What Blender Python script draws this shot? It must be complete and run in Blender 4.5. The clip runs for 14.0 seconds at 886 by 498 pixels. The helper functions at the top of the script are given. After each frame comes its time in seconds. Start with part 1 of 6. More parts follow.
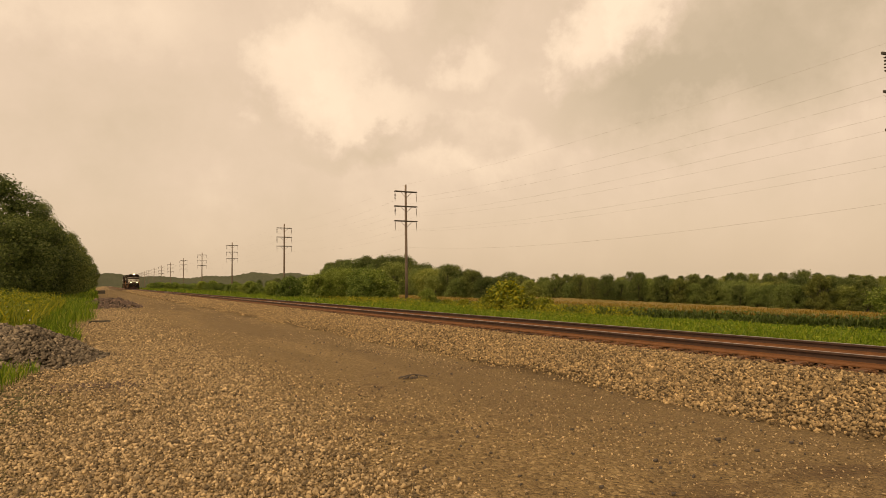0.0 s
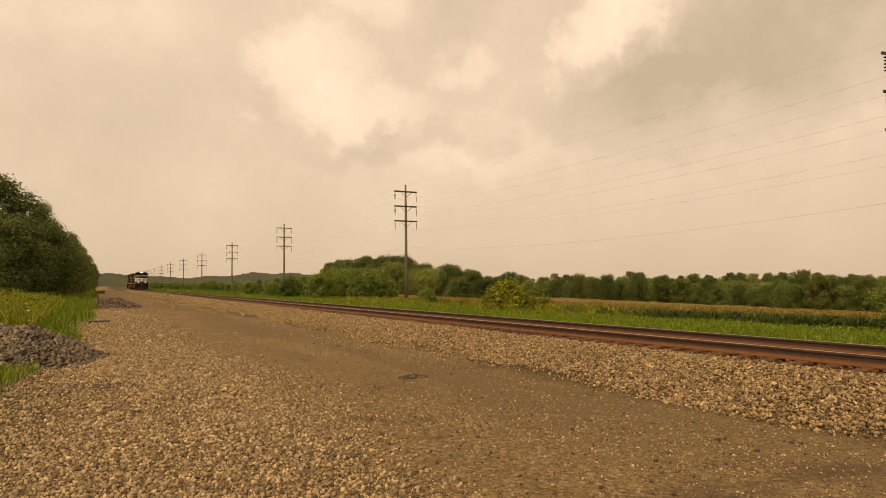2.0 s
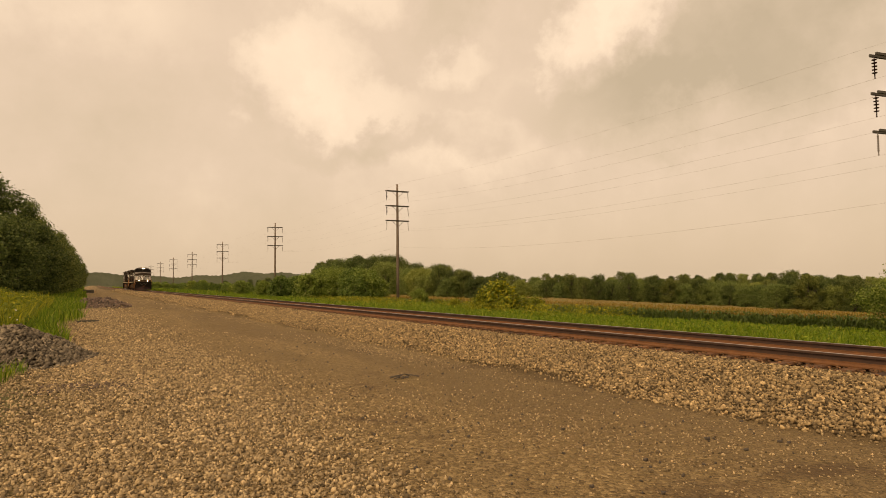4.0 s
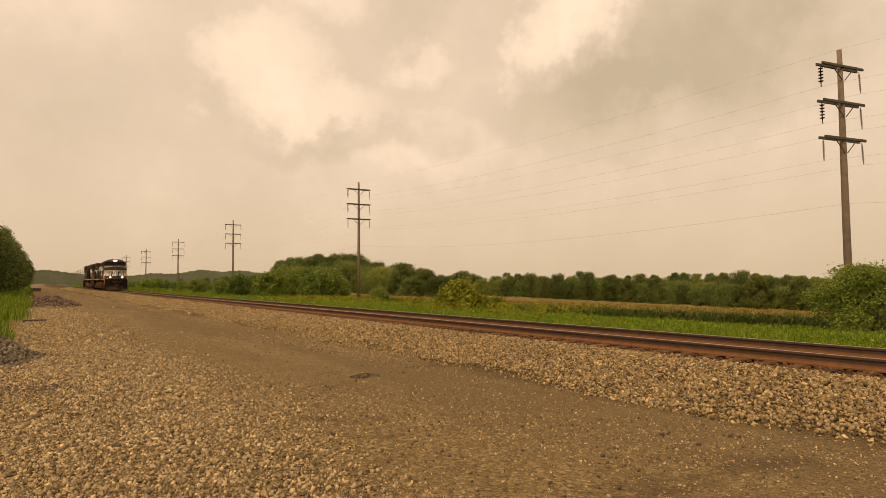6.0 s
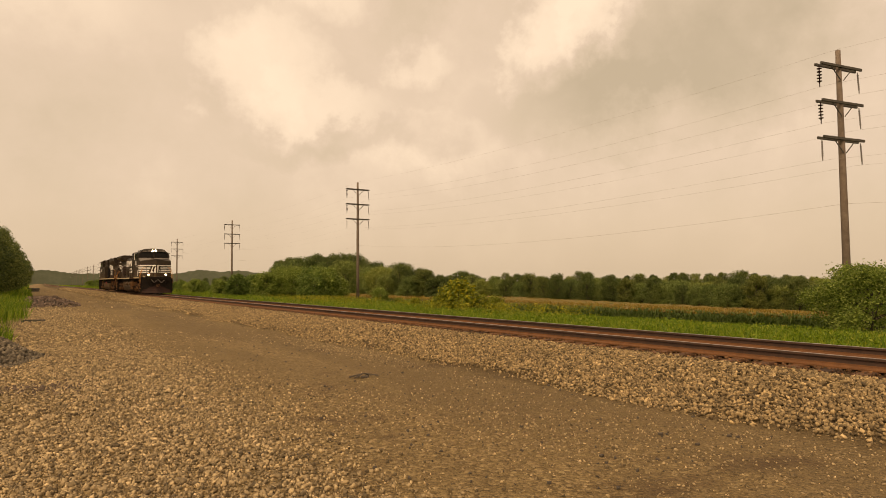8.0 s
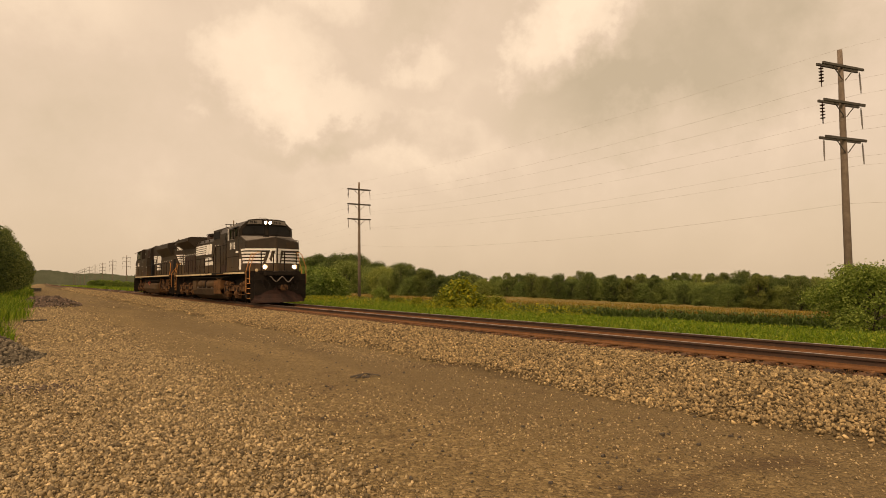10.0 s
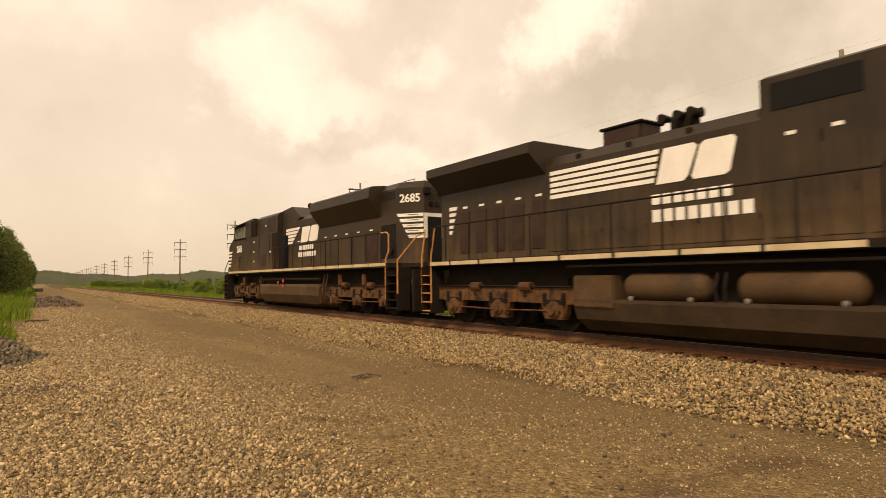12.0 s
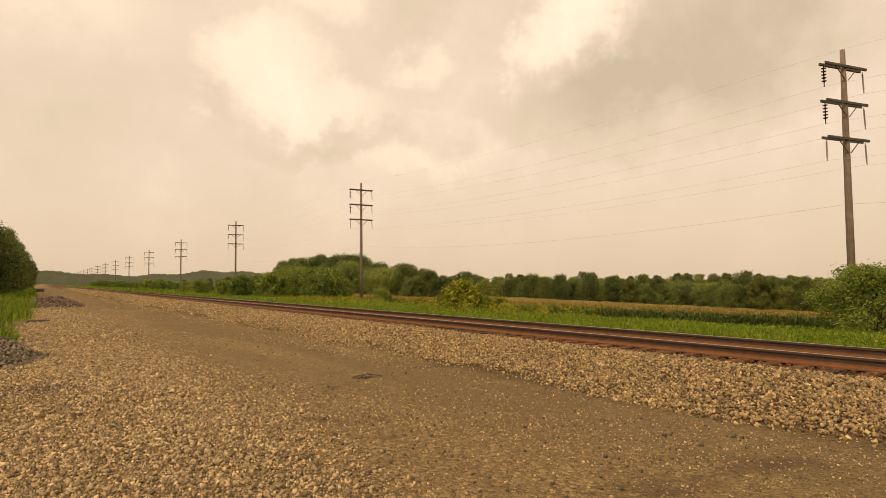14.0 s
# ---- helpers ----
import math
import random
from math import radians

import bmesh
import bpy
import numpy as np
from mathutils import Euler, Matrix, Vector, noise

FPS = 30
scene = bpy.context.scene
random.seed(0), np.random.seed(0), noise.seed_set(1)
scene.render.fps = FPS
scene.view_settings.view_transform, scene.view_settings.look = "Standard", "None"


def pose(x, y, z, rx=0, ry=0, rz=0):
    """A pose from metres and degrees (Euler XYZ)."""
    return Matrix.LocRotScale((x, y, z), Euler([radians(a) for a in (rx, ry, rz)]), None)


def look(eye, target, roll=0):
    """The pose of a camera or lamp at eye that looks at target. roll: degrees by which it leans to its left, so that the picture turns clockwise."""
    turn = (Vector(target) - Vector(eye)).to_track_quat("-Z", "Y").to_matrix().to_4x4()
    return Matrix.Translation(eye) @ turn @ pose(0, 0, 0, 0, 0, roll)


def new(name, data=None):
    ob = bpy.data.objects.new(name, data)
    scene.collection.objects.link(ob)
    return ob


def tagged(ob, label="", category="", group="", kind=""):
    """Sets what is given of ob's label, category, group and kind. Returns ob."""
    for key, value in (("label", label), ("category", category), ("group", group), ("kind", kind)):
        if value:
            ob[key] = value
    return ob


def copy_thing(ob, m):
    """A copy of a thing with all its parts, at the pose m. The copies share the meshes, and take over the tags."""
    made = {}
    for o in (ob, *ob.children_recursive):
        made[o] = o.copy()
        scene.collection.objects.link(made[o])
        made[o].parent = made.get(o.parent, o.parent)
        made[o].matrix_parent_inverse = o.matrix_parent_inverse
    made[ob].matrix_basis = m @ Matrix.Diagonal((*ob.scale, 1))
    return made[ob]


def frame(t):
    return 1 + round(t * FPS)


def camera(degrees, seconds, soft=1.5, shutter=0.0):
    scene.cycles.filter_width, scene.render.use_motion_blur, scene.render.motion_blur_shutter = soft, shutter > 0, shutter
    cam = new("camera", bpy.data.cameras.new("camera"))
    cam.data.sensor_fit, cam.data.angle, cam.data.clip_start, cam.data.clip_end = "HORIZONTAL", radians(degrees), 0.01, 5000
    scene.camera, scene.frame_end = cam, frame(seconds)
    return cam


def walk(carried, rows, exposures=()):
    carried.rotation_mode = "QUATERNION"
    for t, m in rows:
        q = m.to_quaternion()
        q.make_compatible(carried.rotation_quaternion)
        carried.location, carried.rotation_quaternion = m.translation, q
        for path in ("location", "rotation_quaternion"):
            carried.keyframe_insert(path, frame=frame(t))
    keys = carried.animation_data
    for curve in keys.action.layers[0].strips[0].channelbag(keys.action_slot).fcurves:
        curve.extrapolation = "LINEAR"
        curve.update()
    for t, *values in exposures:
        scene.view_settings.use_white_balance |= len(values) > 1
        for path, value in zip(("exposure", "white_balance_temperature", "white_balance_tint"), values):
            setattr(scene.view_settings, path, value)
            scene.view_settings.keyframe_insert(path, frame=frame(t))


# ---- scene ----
# One straight railway line beside a gravel lot. The line runs along +Y at x = TRACK, rail tops at z = 0.
TRACK = 11.094
EYE = (0.0, 0.0, 1.215)


def aim(heading, pitch, roll):
    h, p = radians(heading), radians(pitch)
    way = Vector((math.sin(h) * math.cos(p), math.cos(h) * math.cos(p), math.sin(p)))
    return look(EYE, Vector(EYE) + way * 10, roll)


cam = camera(71.46, 14.0, soft=0.8, shutter=0.12)
walk(cam, [(0.0, aim(29.70, 3.00, -0.72)), (3.0, aim(29.71, 2.99, -0.75)), (3.6, aim(29.9, 2.98, -0.7)), (4.4, aim(31.3, 2.96, -0.6)),
           (5.3, aim(32.95, 2.93, -0.5)), (5.5, aim(33.35, 2.92, -0.48)), (6.0, aim(34.07, 2.83, -0.49)), (6.5, aim(34.22, 2.83, -0.5)),
           (7.0, aim(34.25, 2.83, -0.5)), (7.5, aim(34.23, 2.83, -0.5)), (8.0, aim(34.16, 2.835, -0.5)), (10.5, aim(34.0, 2.84, -0.49)),
           (11.0, aim(33.95, 2.85, -0.49)), (12.0, aim(33.92, 2.865, -0.5)), (13.0, aim(33.84, 2.89, -0.5)), (14.0, aim(33.85, 2.88, -0.5))],
     exposures=[(0.0, 0.04, 9750, 21), (10.3, 0.04, 9750, 21), (11.2, 0.04, 9750, 21), (11.6, 0.21, 9250, 20), (12.3, 0.39, 8650, 18), (13.2, 0.42, 8650, 18), (14.0, 0.2, 9200, 20)])

# ---- light ----
SUN_HIGH, SUN_TURN = 47, 240
world = bpy.data.worlds.new("hazy_sky")
scene.world = world
world.use_nodes = True
wt = world.node_tree
wt.nodes.clear()


def link(tree, a, b):
    tree.links.new(a, b)


def node(tree, kind, **values):
    n = tree.nodes.new(kind)
    for key, value in values.items():
        n.inputs[key].default_value = value
    return n


def ramp(tree, fac, stops):
    n = tree.nodes.new("ShaderNodeValToRGB")
    while len(n.color_ramp.elements) < len(stops):
        n.color_ramp.elements.new(0.5)
    for e, (at, c) in zip(n.color_ramp.elements, stops):
        e.position, e.color = at, (*c, 1)
    link(tree, fac, n.inputs[0])
    return n.outputs[0]


def maths(tree, op, a, b, c=None):
    n = tree.nodes.new("ShaderNodeMath")
    n.operation = op
    for i, v in enumerate((a, b, c)):
        if v is None:
            continue
        if isinstance(v, (int, float)):
            n.inputs[i].default_value = v
        else:
            link(tree, v, n.inputs[i])
    return n.outputs[0]


def mixed(tree, fac, a, b, blend="MIX"):
    n = tree.nodes.new("ShaderNodeMix")
    n.data_type, n.blend_type = "RGBA", blend
    for i, v in ((0, fac), (6, a), (7, b)):
        if isinstance(v, (int, float)):
            n.inputs[i].default_value = v
        elif isinstance(v, tuple):
            n.inputs[i].default_value = (*v, 1)
        else:
            link(tree, v, n.inputs[i])
    return n.outputs[2]


def make_sky():
    sky = wt.nodes.new("ShaderNodeTexSky")
    sky.sky_type, sky.sun_disc = "NISHITA", False
    sky.sun_elevation, sky.sun_rotation = radians(SUN_HIGH), radians(SUN_TURN)
    sky.dust_density = 4.0
    dim = mixed(wt, 1.0, sky.outputs[0], (0.09, 0.09, 0.09), "MULTIPLY")
    tc = wt.nodes.new("ShaderNodeTexCoord")
    sep = wt.nodes.new("ShaderNodeSeparateXYZ")
    link(wt, tc.outputs["Generated"], sep.inputs[0])
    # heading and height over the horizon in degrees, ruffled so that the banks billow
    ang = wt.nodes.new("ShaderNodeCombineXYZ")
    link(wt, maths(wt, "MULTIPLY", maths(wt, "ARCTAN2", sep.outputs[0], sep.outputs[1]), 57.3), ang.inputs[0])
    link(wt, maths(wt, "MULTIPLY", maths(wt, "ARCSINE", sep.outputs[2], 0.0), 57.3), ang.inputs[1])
    wave = node(wt, "ShaderNodeTexNoise", Scale=5.5, Detail=9.0, Roughness=0.62)
    link(wt, tc.outputs["Generated"], wave.inputs["Vector"])

    def vec(op, a, b):
        n = wt.nodes.new("ShaderNodeVectorMath")
        n.operation = op
        for k, v in enumerate((a, b)):
            if isinstance(v, tuple):
                n.inputs[k].default_value = v
            elif v is not None:
                link(wt, v, n.inputs[k])
        return n
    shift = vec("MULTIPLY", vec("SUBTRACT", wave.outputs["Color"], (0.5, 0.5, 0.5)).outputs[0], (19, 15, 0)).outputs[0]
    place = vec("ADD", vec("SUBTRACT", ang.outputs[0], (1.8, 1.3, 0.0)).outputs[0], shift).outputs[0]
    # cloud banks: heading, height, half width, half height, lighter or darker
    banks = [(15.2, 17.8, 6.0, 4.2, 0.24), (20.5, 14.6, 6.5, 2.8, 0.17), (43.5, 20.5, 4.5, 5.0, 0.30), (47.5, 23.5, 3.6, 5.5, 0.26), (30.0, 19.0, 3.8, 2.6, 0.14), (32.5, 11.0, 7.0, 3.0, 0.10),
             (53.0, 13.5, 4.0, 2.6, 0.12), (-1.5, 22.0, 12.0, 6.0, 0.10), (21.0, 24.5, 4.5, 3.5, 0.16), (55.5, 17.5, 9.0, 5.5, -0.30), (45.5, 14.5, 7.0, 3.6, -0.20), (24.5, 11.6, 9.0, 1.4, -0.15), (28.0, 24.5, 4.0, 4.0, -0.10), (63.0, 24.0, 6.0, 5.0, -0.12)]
    total = maths(wt, "MULTIPLY_ADD", wave.outputs[0], 0.42, 0.29)
    fine = node(wt, "ShaderNodeTexNoise", Scale=2.2, Detail=6.0, Roughness=0.5)
    link(wt, tc.outputs["Generated"], fine.inputs["Vector"])
    total = maths(wt, "MULTIPLY_ADD", fine.outputs[0], 0.3, maths(wt, "SUBTRACT", total, 0.15))
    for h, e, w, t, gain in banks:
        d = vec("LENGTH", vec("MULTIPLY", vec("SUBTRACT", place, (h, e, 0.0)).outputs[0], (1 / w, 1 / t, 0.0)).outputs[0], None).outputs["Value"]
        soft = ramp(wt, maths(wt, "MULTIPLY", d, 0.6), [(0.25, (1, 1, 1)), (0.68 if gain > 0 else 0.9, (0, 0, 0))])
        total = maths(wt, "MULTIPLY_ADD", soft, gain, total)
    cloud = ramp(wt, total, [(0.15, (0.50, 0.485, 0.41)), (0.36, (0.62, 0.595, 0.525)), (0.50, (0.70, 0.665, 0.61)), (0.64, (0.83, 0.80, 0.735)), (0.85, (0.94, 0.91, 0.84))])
    haze = ramp(wt, sep.outputs[2], [(0.0, (0.575, 0.54, 0.455)), (0.10, (0.62, 0.585, 0.495)), (0.28, (0.69, 0.665, 0.595)), (0.5, (0.8, 0.78, 0.74))])
    near = ramp(wt, sep.outputs[2], [(0.01, (0.25, 0.25, 0.25)), (0.17, (0.97, 0.97, 0.97))])
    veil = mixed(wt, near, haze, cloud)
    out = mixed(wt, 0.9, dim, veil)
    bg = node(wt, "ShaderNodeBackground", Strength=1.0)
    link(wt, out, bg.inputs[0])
    end = wt.nodes.new("ShaderNodeOutputWorld")
    link(wt, bg.outputs[0], end.inputs[0])


make_sky()
sun = new("sun", bpy.data.lights.new("sun", "SUN"))
sun.data.energy, sun.data.angle, sun.data.color = 2.05, radians(14), (1.0, 0.93, 0.82)
a = radians(SUN_TURN)
sun.matrix_world = look((0, 0, 0), -Vector((math.sin(a) * math.cos(radians(SUN_HIGH)), math.cos(a) * math.cos(radians(SUN_HIGH)), math.sin(radians(SUN_HIGH)))))


# ---- materials ----
def surface(name, c1, c2, rough=0.8, metal=0.0, scale=4.0, fine=60.0, bump=0.3, dist=0.01, spots=None, per=None, space="Object", shine=0.5):
    """A worn surface: two colours mixed by coarse and fine noise, with relief. spots: (colour, threshold, scale) of stains. per: random tint by 'island' or 'object'."""
    m = bpy.data.materials.new(name)
    m.use_nodes = True
    t = m.node_tree
    b = t.nodes["Principled BSDF"]
    tc = t.nodes.new("ShaderNodeTexCoord")
    at = tc.outputs[space]
    n1 = node(t, "ShaderNodeTexNoise", Scale=scale, Detail=5.0, Roughness=0.6)
    n2 = node(t, "ShaderNodeTexNoise", Scale=fine, Detail=3.0, Roughness=0.6)
    link(t, at, n1.inputs["Vector"])
    link(t, at, n2.inputs["Vector"])
    f = maths(t, "ADD", maths(t, "MULTIPLY", n1.outputs[0], 0.6), maths(t, "MULTIPLY", n2.outputs[0], 0.4))
    col = ramp(t, f, [(0.35, c1), (0.65, c2)])
    if spots:
        c, level, size = spots
        n3 = node(t, "ShaderNodeTexNoise", Scale=size, Detail=6.0, Roughness=0.65)
        link(t, at, n3.inputs["Vector"])
        col = mixed(t, ramp(t, n3.outputs[0], [(level, (0, 0, 0)), (level + 0.12, (0.9, 0.9, 0.9))]), col, c)
    if per:
        src = t.nodes.new("ShaderNodeNewGeometry").outputs["Random Per Island"] if per == "island" else t.nodes.new("ShaderNodeObjectInfo").outputs["Random"]
        col = mixed(t, 1.0, col, ramp(t, src, [(0.0, (0.24, 0.23, 0.21)), (0.35, (0.7, 0.7, 0.7)), (0.75, (1.1, 1.1, 1.1)), (0.93, (1.4, 1.4, 1.38)), (1.0, (1.9, 1.9, 1.95))]), "MULTIPLY")
    link(t, col, b.inputs["Base Color"])
    b.inputs["Roughness"].default_value, b.inputs["Metallic"].default_value = rough, metal
    b.inputs["Specular IOR Level"].default_value = shine
    bp = node(t, "ShaderNodeBump", Strength=bump, Distance=dist)
    link(t, n2.outputs[0], bp.inputs["Height"])
    link(t, bp.outputs[0], b.inputs["Normal"])
    return m


def leafy(name, stops, through_light=0.5):
    """Leaves: a colour for each leaf from a ramp, some light passing through."""
    m = bpy.data.materials.new(name)
    m.use_nodes = True
    t = m.node_tree
    b = t.nodes["Principled BSDF"]
    g = t.nodes.new("ShaderNodeNewGeometry").outputs["Random Per Island"]
    o = t.nodes.new("ShaderNodeObjectInfo").outputs["Random"]
    col = ramp(t, g, stops)
    col = mixed(t, 1.0, col, ramp(t, o, [(0.0, (0.62, 0.70, 0.68)), (0.4, (0.9, 0.95, 0.9)), (0.75, (1.06, 1.04, 0.95)), (1.0, (1.25, 1.16, 0.95))]), "MULTIPLY")
    link(t, col, b.inputs["Base Color"])
    b.inputs["Roughness"].default_value = 0.6
    b.inputs["Specular IOR Level"].default_value = 0.25
    tr = t.nodes.new("ShaderNodeBsdfTranslucent")
    link(t, col, tr.inputs[0])
    mix = node(t, "ShaderNodeMixShader", Fac=through_light)
    link(t, b.outputs[0], mix.inputs[1])
    link(t, tr.outputs[0], mix.inputs[2])
    link(t, mix.outputs[0], t.nodes["Material Output"].inputs[0])
    return m


def glow(name, c, strength):
    m = bpy.data.materials.new(name)
    m.use_nodes = True
    b = m.node_tree.nodes["Principled BSDF"]
    b.inputs["Base Color"].default_value = (*c, 1)
    b.inputs["Emission Color"].default_value = (*c, 1)
    b.inputs["Emission Strength"].default_value = strength
    return m


def glassy(name, c, rough=0.05):
    m = bpy.data.materials.new(name)
    m.use_nodes = True
    b = m.node_tree.nodes["Principled BSDF"]
    b.inputs["Base Color"].default_value = (*c, 1)
    b.inputs["Roughness"].default_value = rough
    b.inputs["Specular IOR Level"].default_value = 0.18
    return m


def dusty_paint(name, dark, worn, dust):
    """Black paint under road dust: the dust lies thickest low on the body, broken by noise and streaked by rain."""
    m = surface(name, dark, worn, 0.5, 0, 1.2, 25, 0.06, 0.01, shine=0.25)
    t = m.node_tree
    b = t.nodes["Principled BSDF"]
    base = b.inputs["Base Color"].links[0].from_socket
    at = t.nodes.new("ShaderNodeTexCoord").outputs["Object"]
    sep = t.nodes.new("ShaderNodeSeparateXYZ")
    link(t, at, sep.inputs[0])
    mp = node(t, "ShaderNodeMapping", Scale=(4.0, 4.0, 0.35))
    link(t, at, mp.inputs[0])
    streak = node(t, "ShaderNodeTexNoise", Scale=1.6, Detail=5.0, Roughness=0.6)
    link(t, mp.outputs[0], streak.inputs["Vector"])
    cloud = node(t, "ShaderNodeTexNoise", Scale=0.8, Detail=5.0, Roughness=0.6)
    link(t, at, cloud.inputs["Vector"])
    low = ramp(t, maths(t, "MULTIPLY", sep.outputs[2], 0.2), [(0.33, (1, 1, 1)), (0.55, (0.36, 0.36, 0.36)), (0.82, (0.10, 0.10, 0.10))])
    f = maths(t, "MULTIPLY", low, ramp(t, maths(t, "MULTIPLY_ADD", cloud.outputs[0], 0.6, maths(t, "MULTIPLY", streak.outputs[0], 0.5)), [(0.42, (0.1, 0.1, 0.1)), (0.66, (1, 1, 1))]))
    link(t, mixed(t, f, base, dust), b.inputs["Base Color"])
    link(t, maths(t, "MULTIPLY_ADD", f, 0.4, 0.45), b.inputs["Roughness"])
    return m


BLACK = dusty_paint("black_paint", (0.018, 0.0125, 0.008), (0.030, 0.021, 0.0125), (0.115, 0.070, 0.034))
FRAME = surface("sooty_frame", (0.010, 0.008, 0.007), (0.024, 0.016, 0.010), 0.85, 0, 3, 40, 0.3, shine=0.15)
TRUCK = surface("dusty_brown_truck", (0.055, 0.025, 0.011), (0.165, 0.078, 0.032), 0.85, 0, 3, 40, 0.35, spots=((0.018, 0.011, 0.008), 0.52, 3.2), shine=0.2)
RUSTBOX = surface("rust_brown_box", (0.09, 0.040, 0.015), (0.19, 0.090, 0.036), 0.8, 0, 2.0, 30, 0.2, spots=((0.03, 0.017, 0.01), 0.58, 2.4), shine=0.2)
TANK = surface("dusty_tank", (0.05, 0.028, 0.013), (0.105, 0.060, 0.029), 0.75, 0, 1.5, 30, 0.15, spots=((0.04, 0.028, 0.02), 0.58, 1.2), shine=0.2)
FUEL = surface("sooty_tank", (0.03, 0.02, 0.012), (0.075, 0.046, 0.026), 0.8, 0, 1.5, 30, 0.15, shine=0.2)
PLOW = surface("rusty_plow", (0.014, 0.009, 0.007), (0.05, 0.02, 0.012), 0.75, 0, 2.0, 30, 0.2, shine=0.2)
WHITE = surface("faded_white", (0.74, 0.70, 0.62), (0.86, 0.83, 0.76), 0.6, 0, 2, 40, 0.05, spots=((0.4, 0.35, 0.27), 0.66, 3))
SILL = surface("tan_sill_paint", (0.42, 0.31, 0.17), (0.62, 0.50, 0.31), 0.7, 0, 2, 40, 0.05, spots=((0.25, 0.13, 0.06), 0.62, 1.5))
RED = surface("red_notice_paint", (0.42, 0.05, 0.03), (0.55, 0.09, 0.05), 0.6, 0, 4, 40, 0.0)
YELLOW = surface("handrail_orange", (0.42, 0.17, 0.04), (0.56, 0.25, 0.07), 0.6, 0, 4, 40, 0.1)
ROOFGREY = surface("pale_grey_top", (0.12, 0.1, 0.08), (0.2, 0.17, 0.14), 0.8, 0, 2, 30, 0.1)
GRILLE = surface("dark_grille", (0.006, 0.006, 0.006), (0.015, 0.013, 0.012), 0.9, 0, 20, 90, 0.5, shine=0.2)
REDDOOR = surface("brown_panel", (0.03, 0.016, 0.012), (0.055, 0.03, 0.02), 0.6, 0, 3, 40, 0.1, shine=0.2)
GLASS = glassy("cab_glass", (0.012, 0.010, 0.008), 0.08)
# Pale pane colour holds the bright sky seen through the cab.
SKYGLASS = glassy("sky_toned_glass", (0.17, 0.165, 0.13), 0.12)
LAMP = glow("lit_lamp", (1.0, 0.76, 0.50), 32.0)
STEEL = surface("worn_rail_top", (0.42, 0.39, 0.37), (0.6, 0.57, 0.54), 0.3, 1.0, 4, 60, 0.1)
RUST = surface("rusty_foot", (0.11, 0.043, 0.014), (0.20, 0.080, 0.026), 0.85, 0, 6, 60, 0.3, spots=((0.07, 0.028, 0.012), 0.62, 3.0))
WEB = surface("dark_rail_web", (0.035, 0.018, 0.011), (0.075, 0.034, 0.018), 0.7, 0, 6, 60, 0.3)
TIE = surface("rust_stained_sleeper", (0.085, 0.036, 0.014), (0.17, 0.072, 0.027), 0.9, 0, 6, 50, 0.5, per="object")
BALLAST = surface("limestone_ballast", (0.18, 0.118, 0.051), (0.435, 0.302, 0.148), 0.9, 0, 9, 60, 0.4, per="island")
RUSTSTONE = surface("rust_stained_stone", (0.095, 0.044, 0.017), (0.19, 0.085, 0.032), 0.9, 0, 9, 60, 0.4, per="island")
LOTSTONE = surface("lot_gravel", (0.22, 0.152, 0.076), (0.49, 0.355, 0.19), 0.9, 0, 9, 60, 0.4, per="island")
DARKSTONE = surface("grey_stone", (0.10, 0.077, 0.050), (0.24, 0.19, 0.125), 0.9, 0, 9, 60, 0.4, per="island")
BROWNSTONE = surface("brown_rubble", (0.09, 0.06, 0.04), (0.18, 0.12, 0.085), 0.9, 0, 9, 60, 0.4, per="island")
POLEWOOD = surface("weathered_pole", (0.12, 0.085, 0.06), (0.22, 0.165, 0.12), 0.9, 0, 3, 40, 0.4)
ARMWOOD = surface("dark_crossarm", (0.05, 0.045, 0.035), (0.1, 0.085, 0.065), 0.9, 0, 4, 40, 0.3)
PORCELAIN = glassy("brown_porcelain", (0.03, 0.012, 0.01), 0.25)
GREYGLASS = surface("grey_insulator", (0.16, 0.14, 0.12), (0.25, 0.22, 0.19), 0.5, 0, 8, 60, 0.1)
WIRE = surface("aluminium_wire", (0.32, 0.29, 0.25), (0.40, 0.36, 0.31), 0.6, 0.3, 5, 50, 0.0)
BARK = surface("bark", (0.05, 0.038, 0.028), (0.1, 0.08, 0.06), 0.95, 0, 5, 40, 0.6)
LEAF = leafy("tree_leaves", [(0.0, (0.10, 0.135, 0.036)), (0.6, (0.225, 0.275, 0.075)), (1.0, (0.40, 0.44, 0.14))])
DARKLEAF = leafy("dark_tree_leaves", [(0.0, (0.065, 0.09, 0.027)), (0.6, (0.14, 0.175, 0.05)), (1.0, (0.27, 0.295, 0.095))])
BUSHLEAF = leafy("bush_leaves", [(0.0, (0.08, 0.125, 0.023)), (0.6, (0.195, 0.265, 0.05)), (1.0, (0.38, 0.43, 0.12))])
HILLS = surface("distant_woods", (0.10, 0.115, 0.07), (0.15, 0.16, 0.105), 0.95, 0, 0.02, 0.15, 0.0)
GRASS = leafy("verge_grass", [(0.0, (0.055, 0.10, 0.009)), (0.5, (0.125, 0.215, 0.018)), (0.85, (0.22, 0.29, 0.03)), (1.0, (0.36, 0.36, 0.06))], 0.4)
WEED = leafy("yellow_weeds", [(0.0, (0.10, 0.14, 0.018)), (0.6, (0.23, 0.25, 0.03)), (1.0, (0.44, 0.37, 0.03))], 0.4)
CORN = leafy("corn_leaves", [(0.0, (0.088, 0.132, 0.028)), (1.0, (0.193, 0.246, 0.062))])
TASSEL = leafy("corn_tassels", [(0.0, (0.165, 0.118, 0.026)), (1.0, (0.29, 0.20, 0.048))], 0.3)
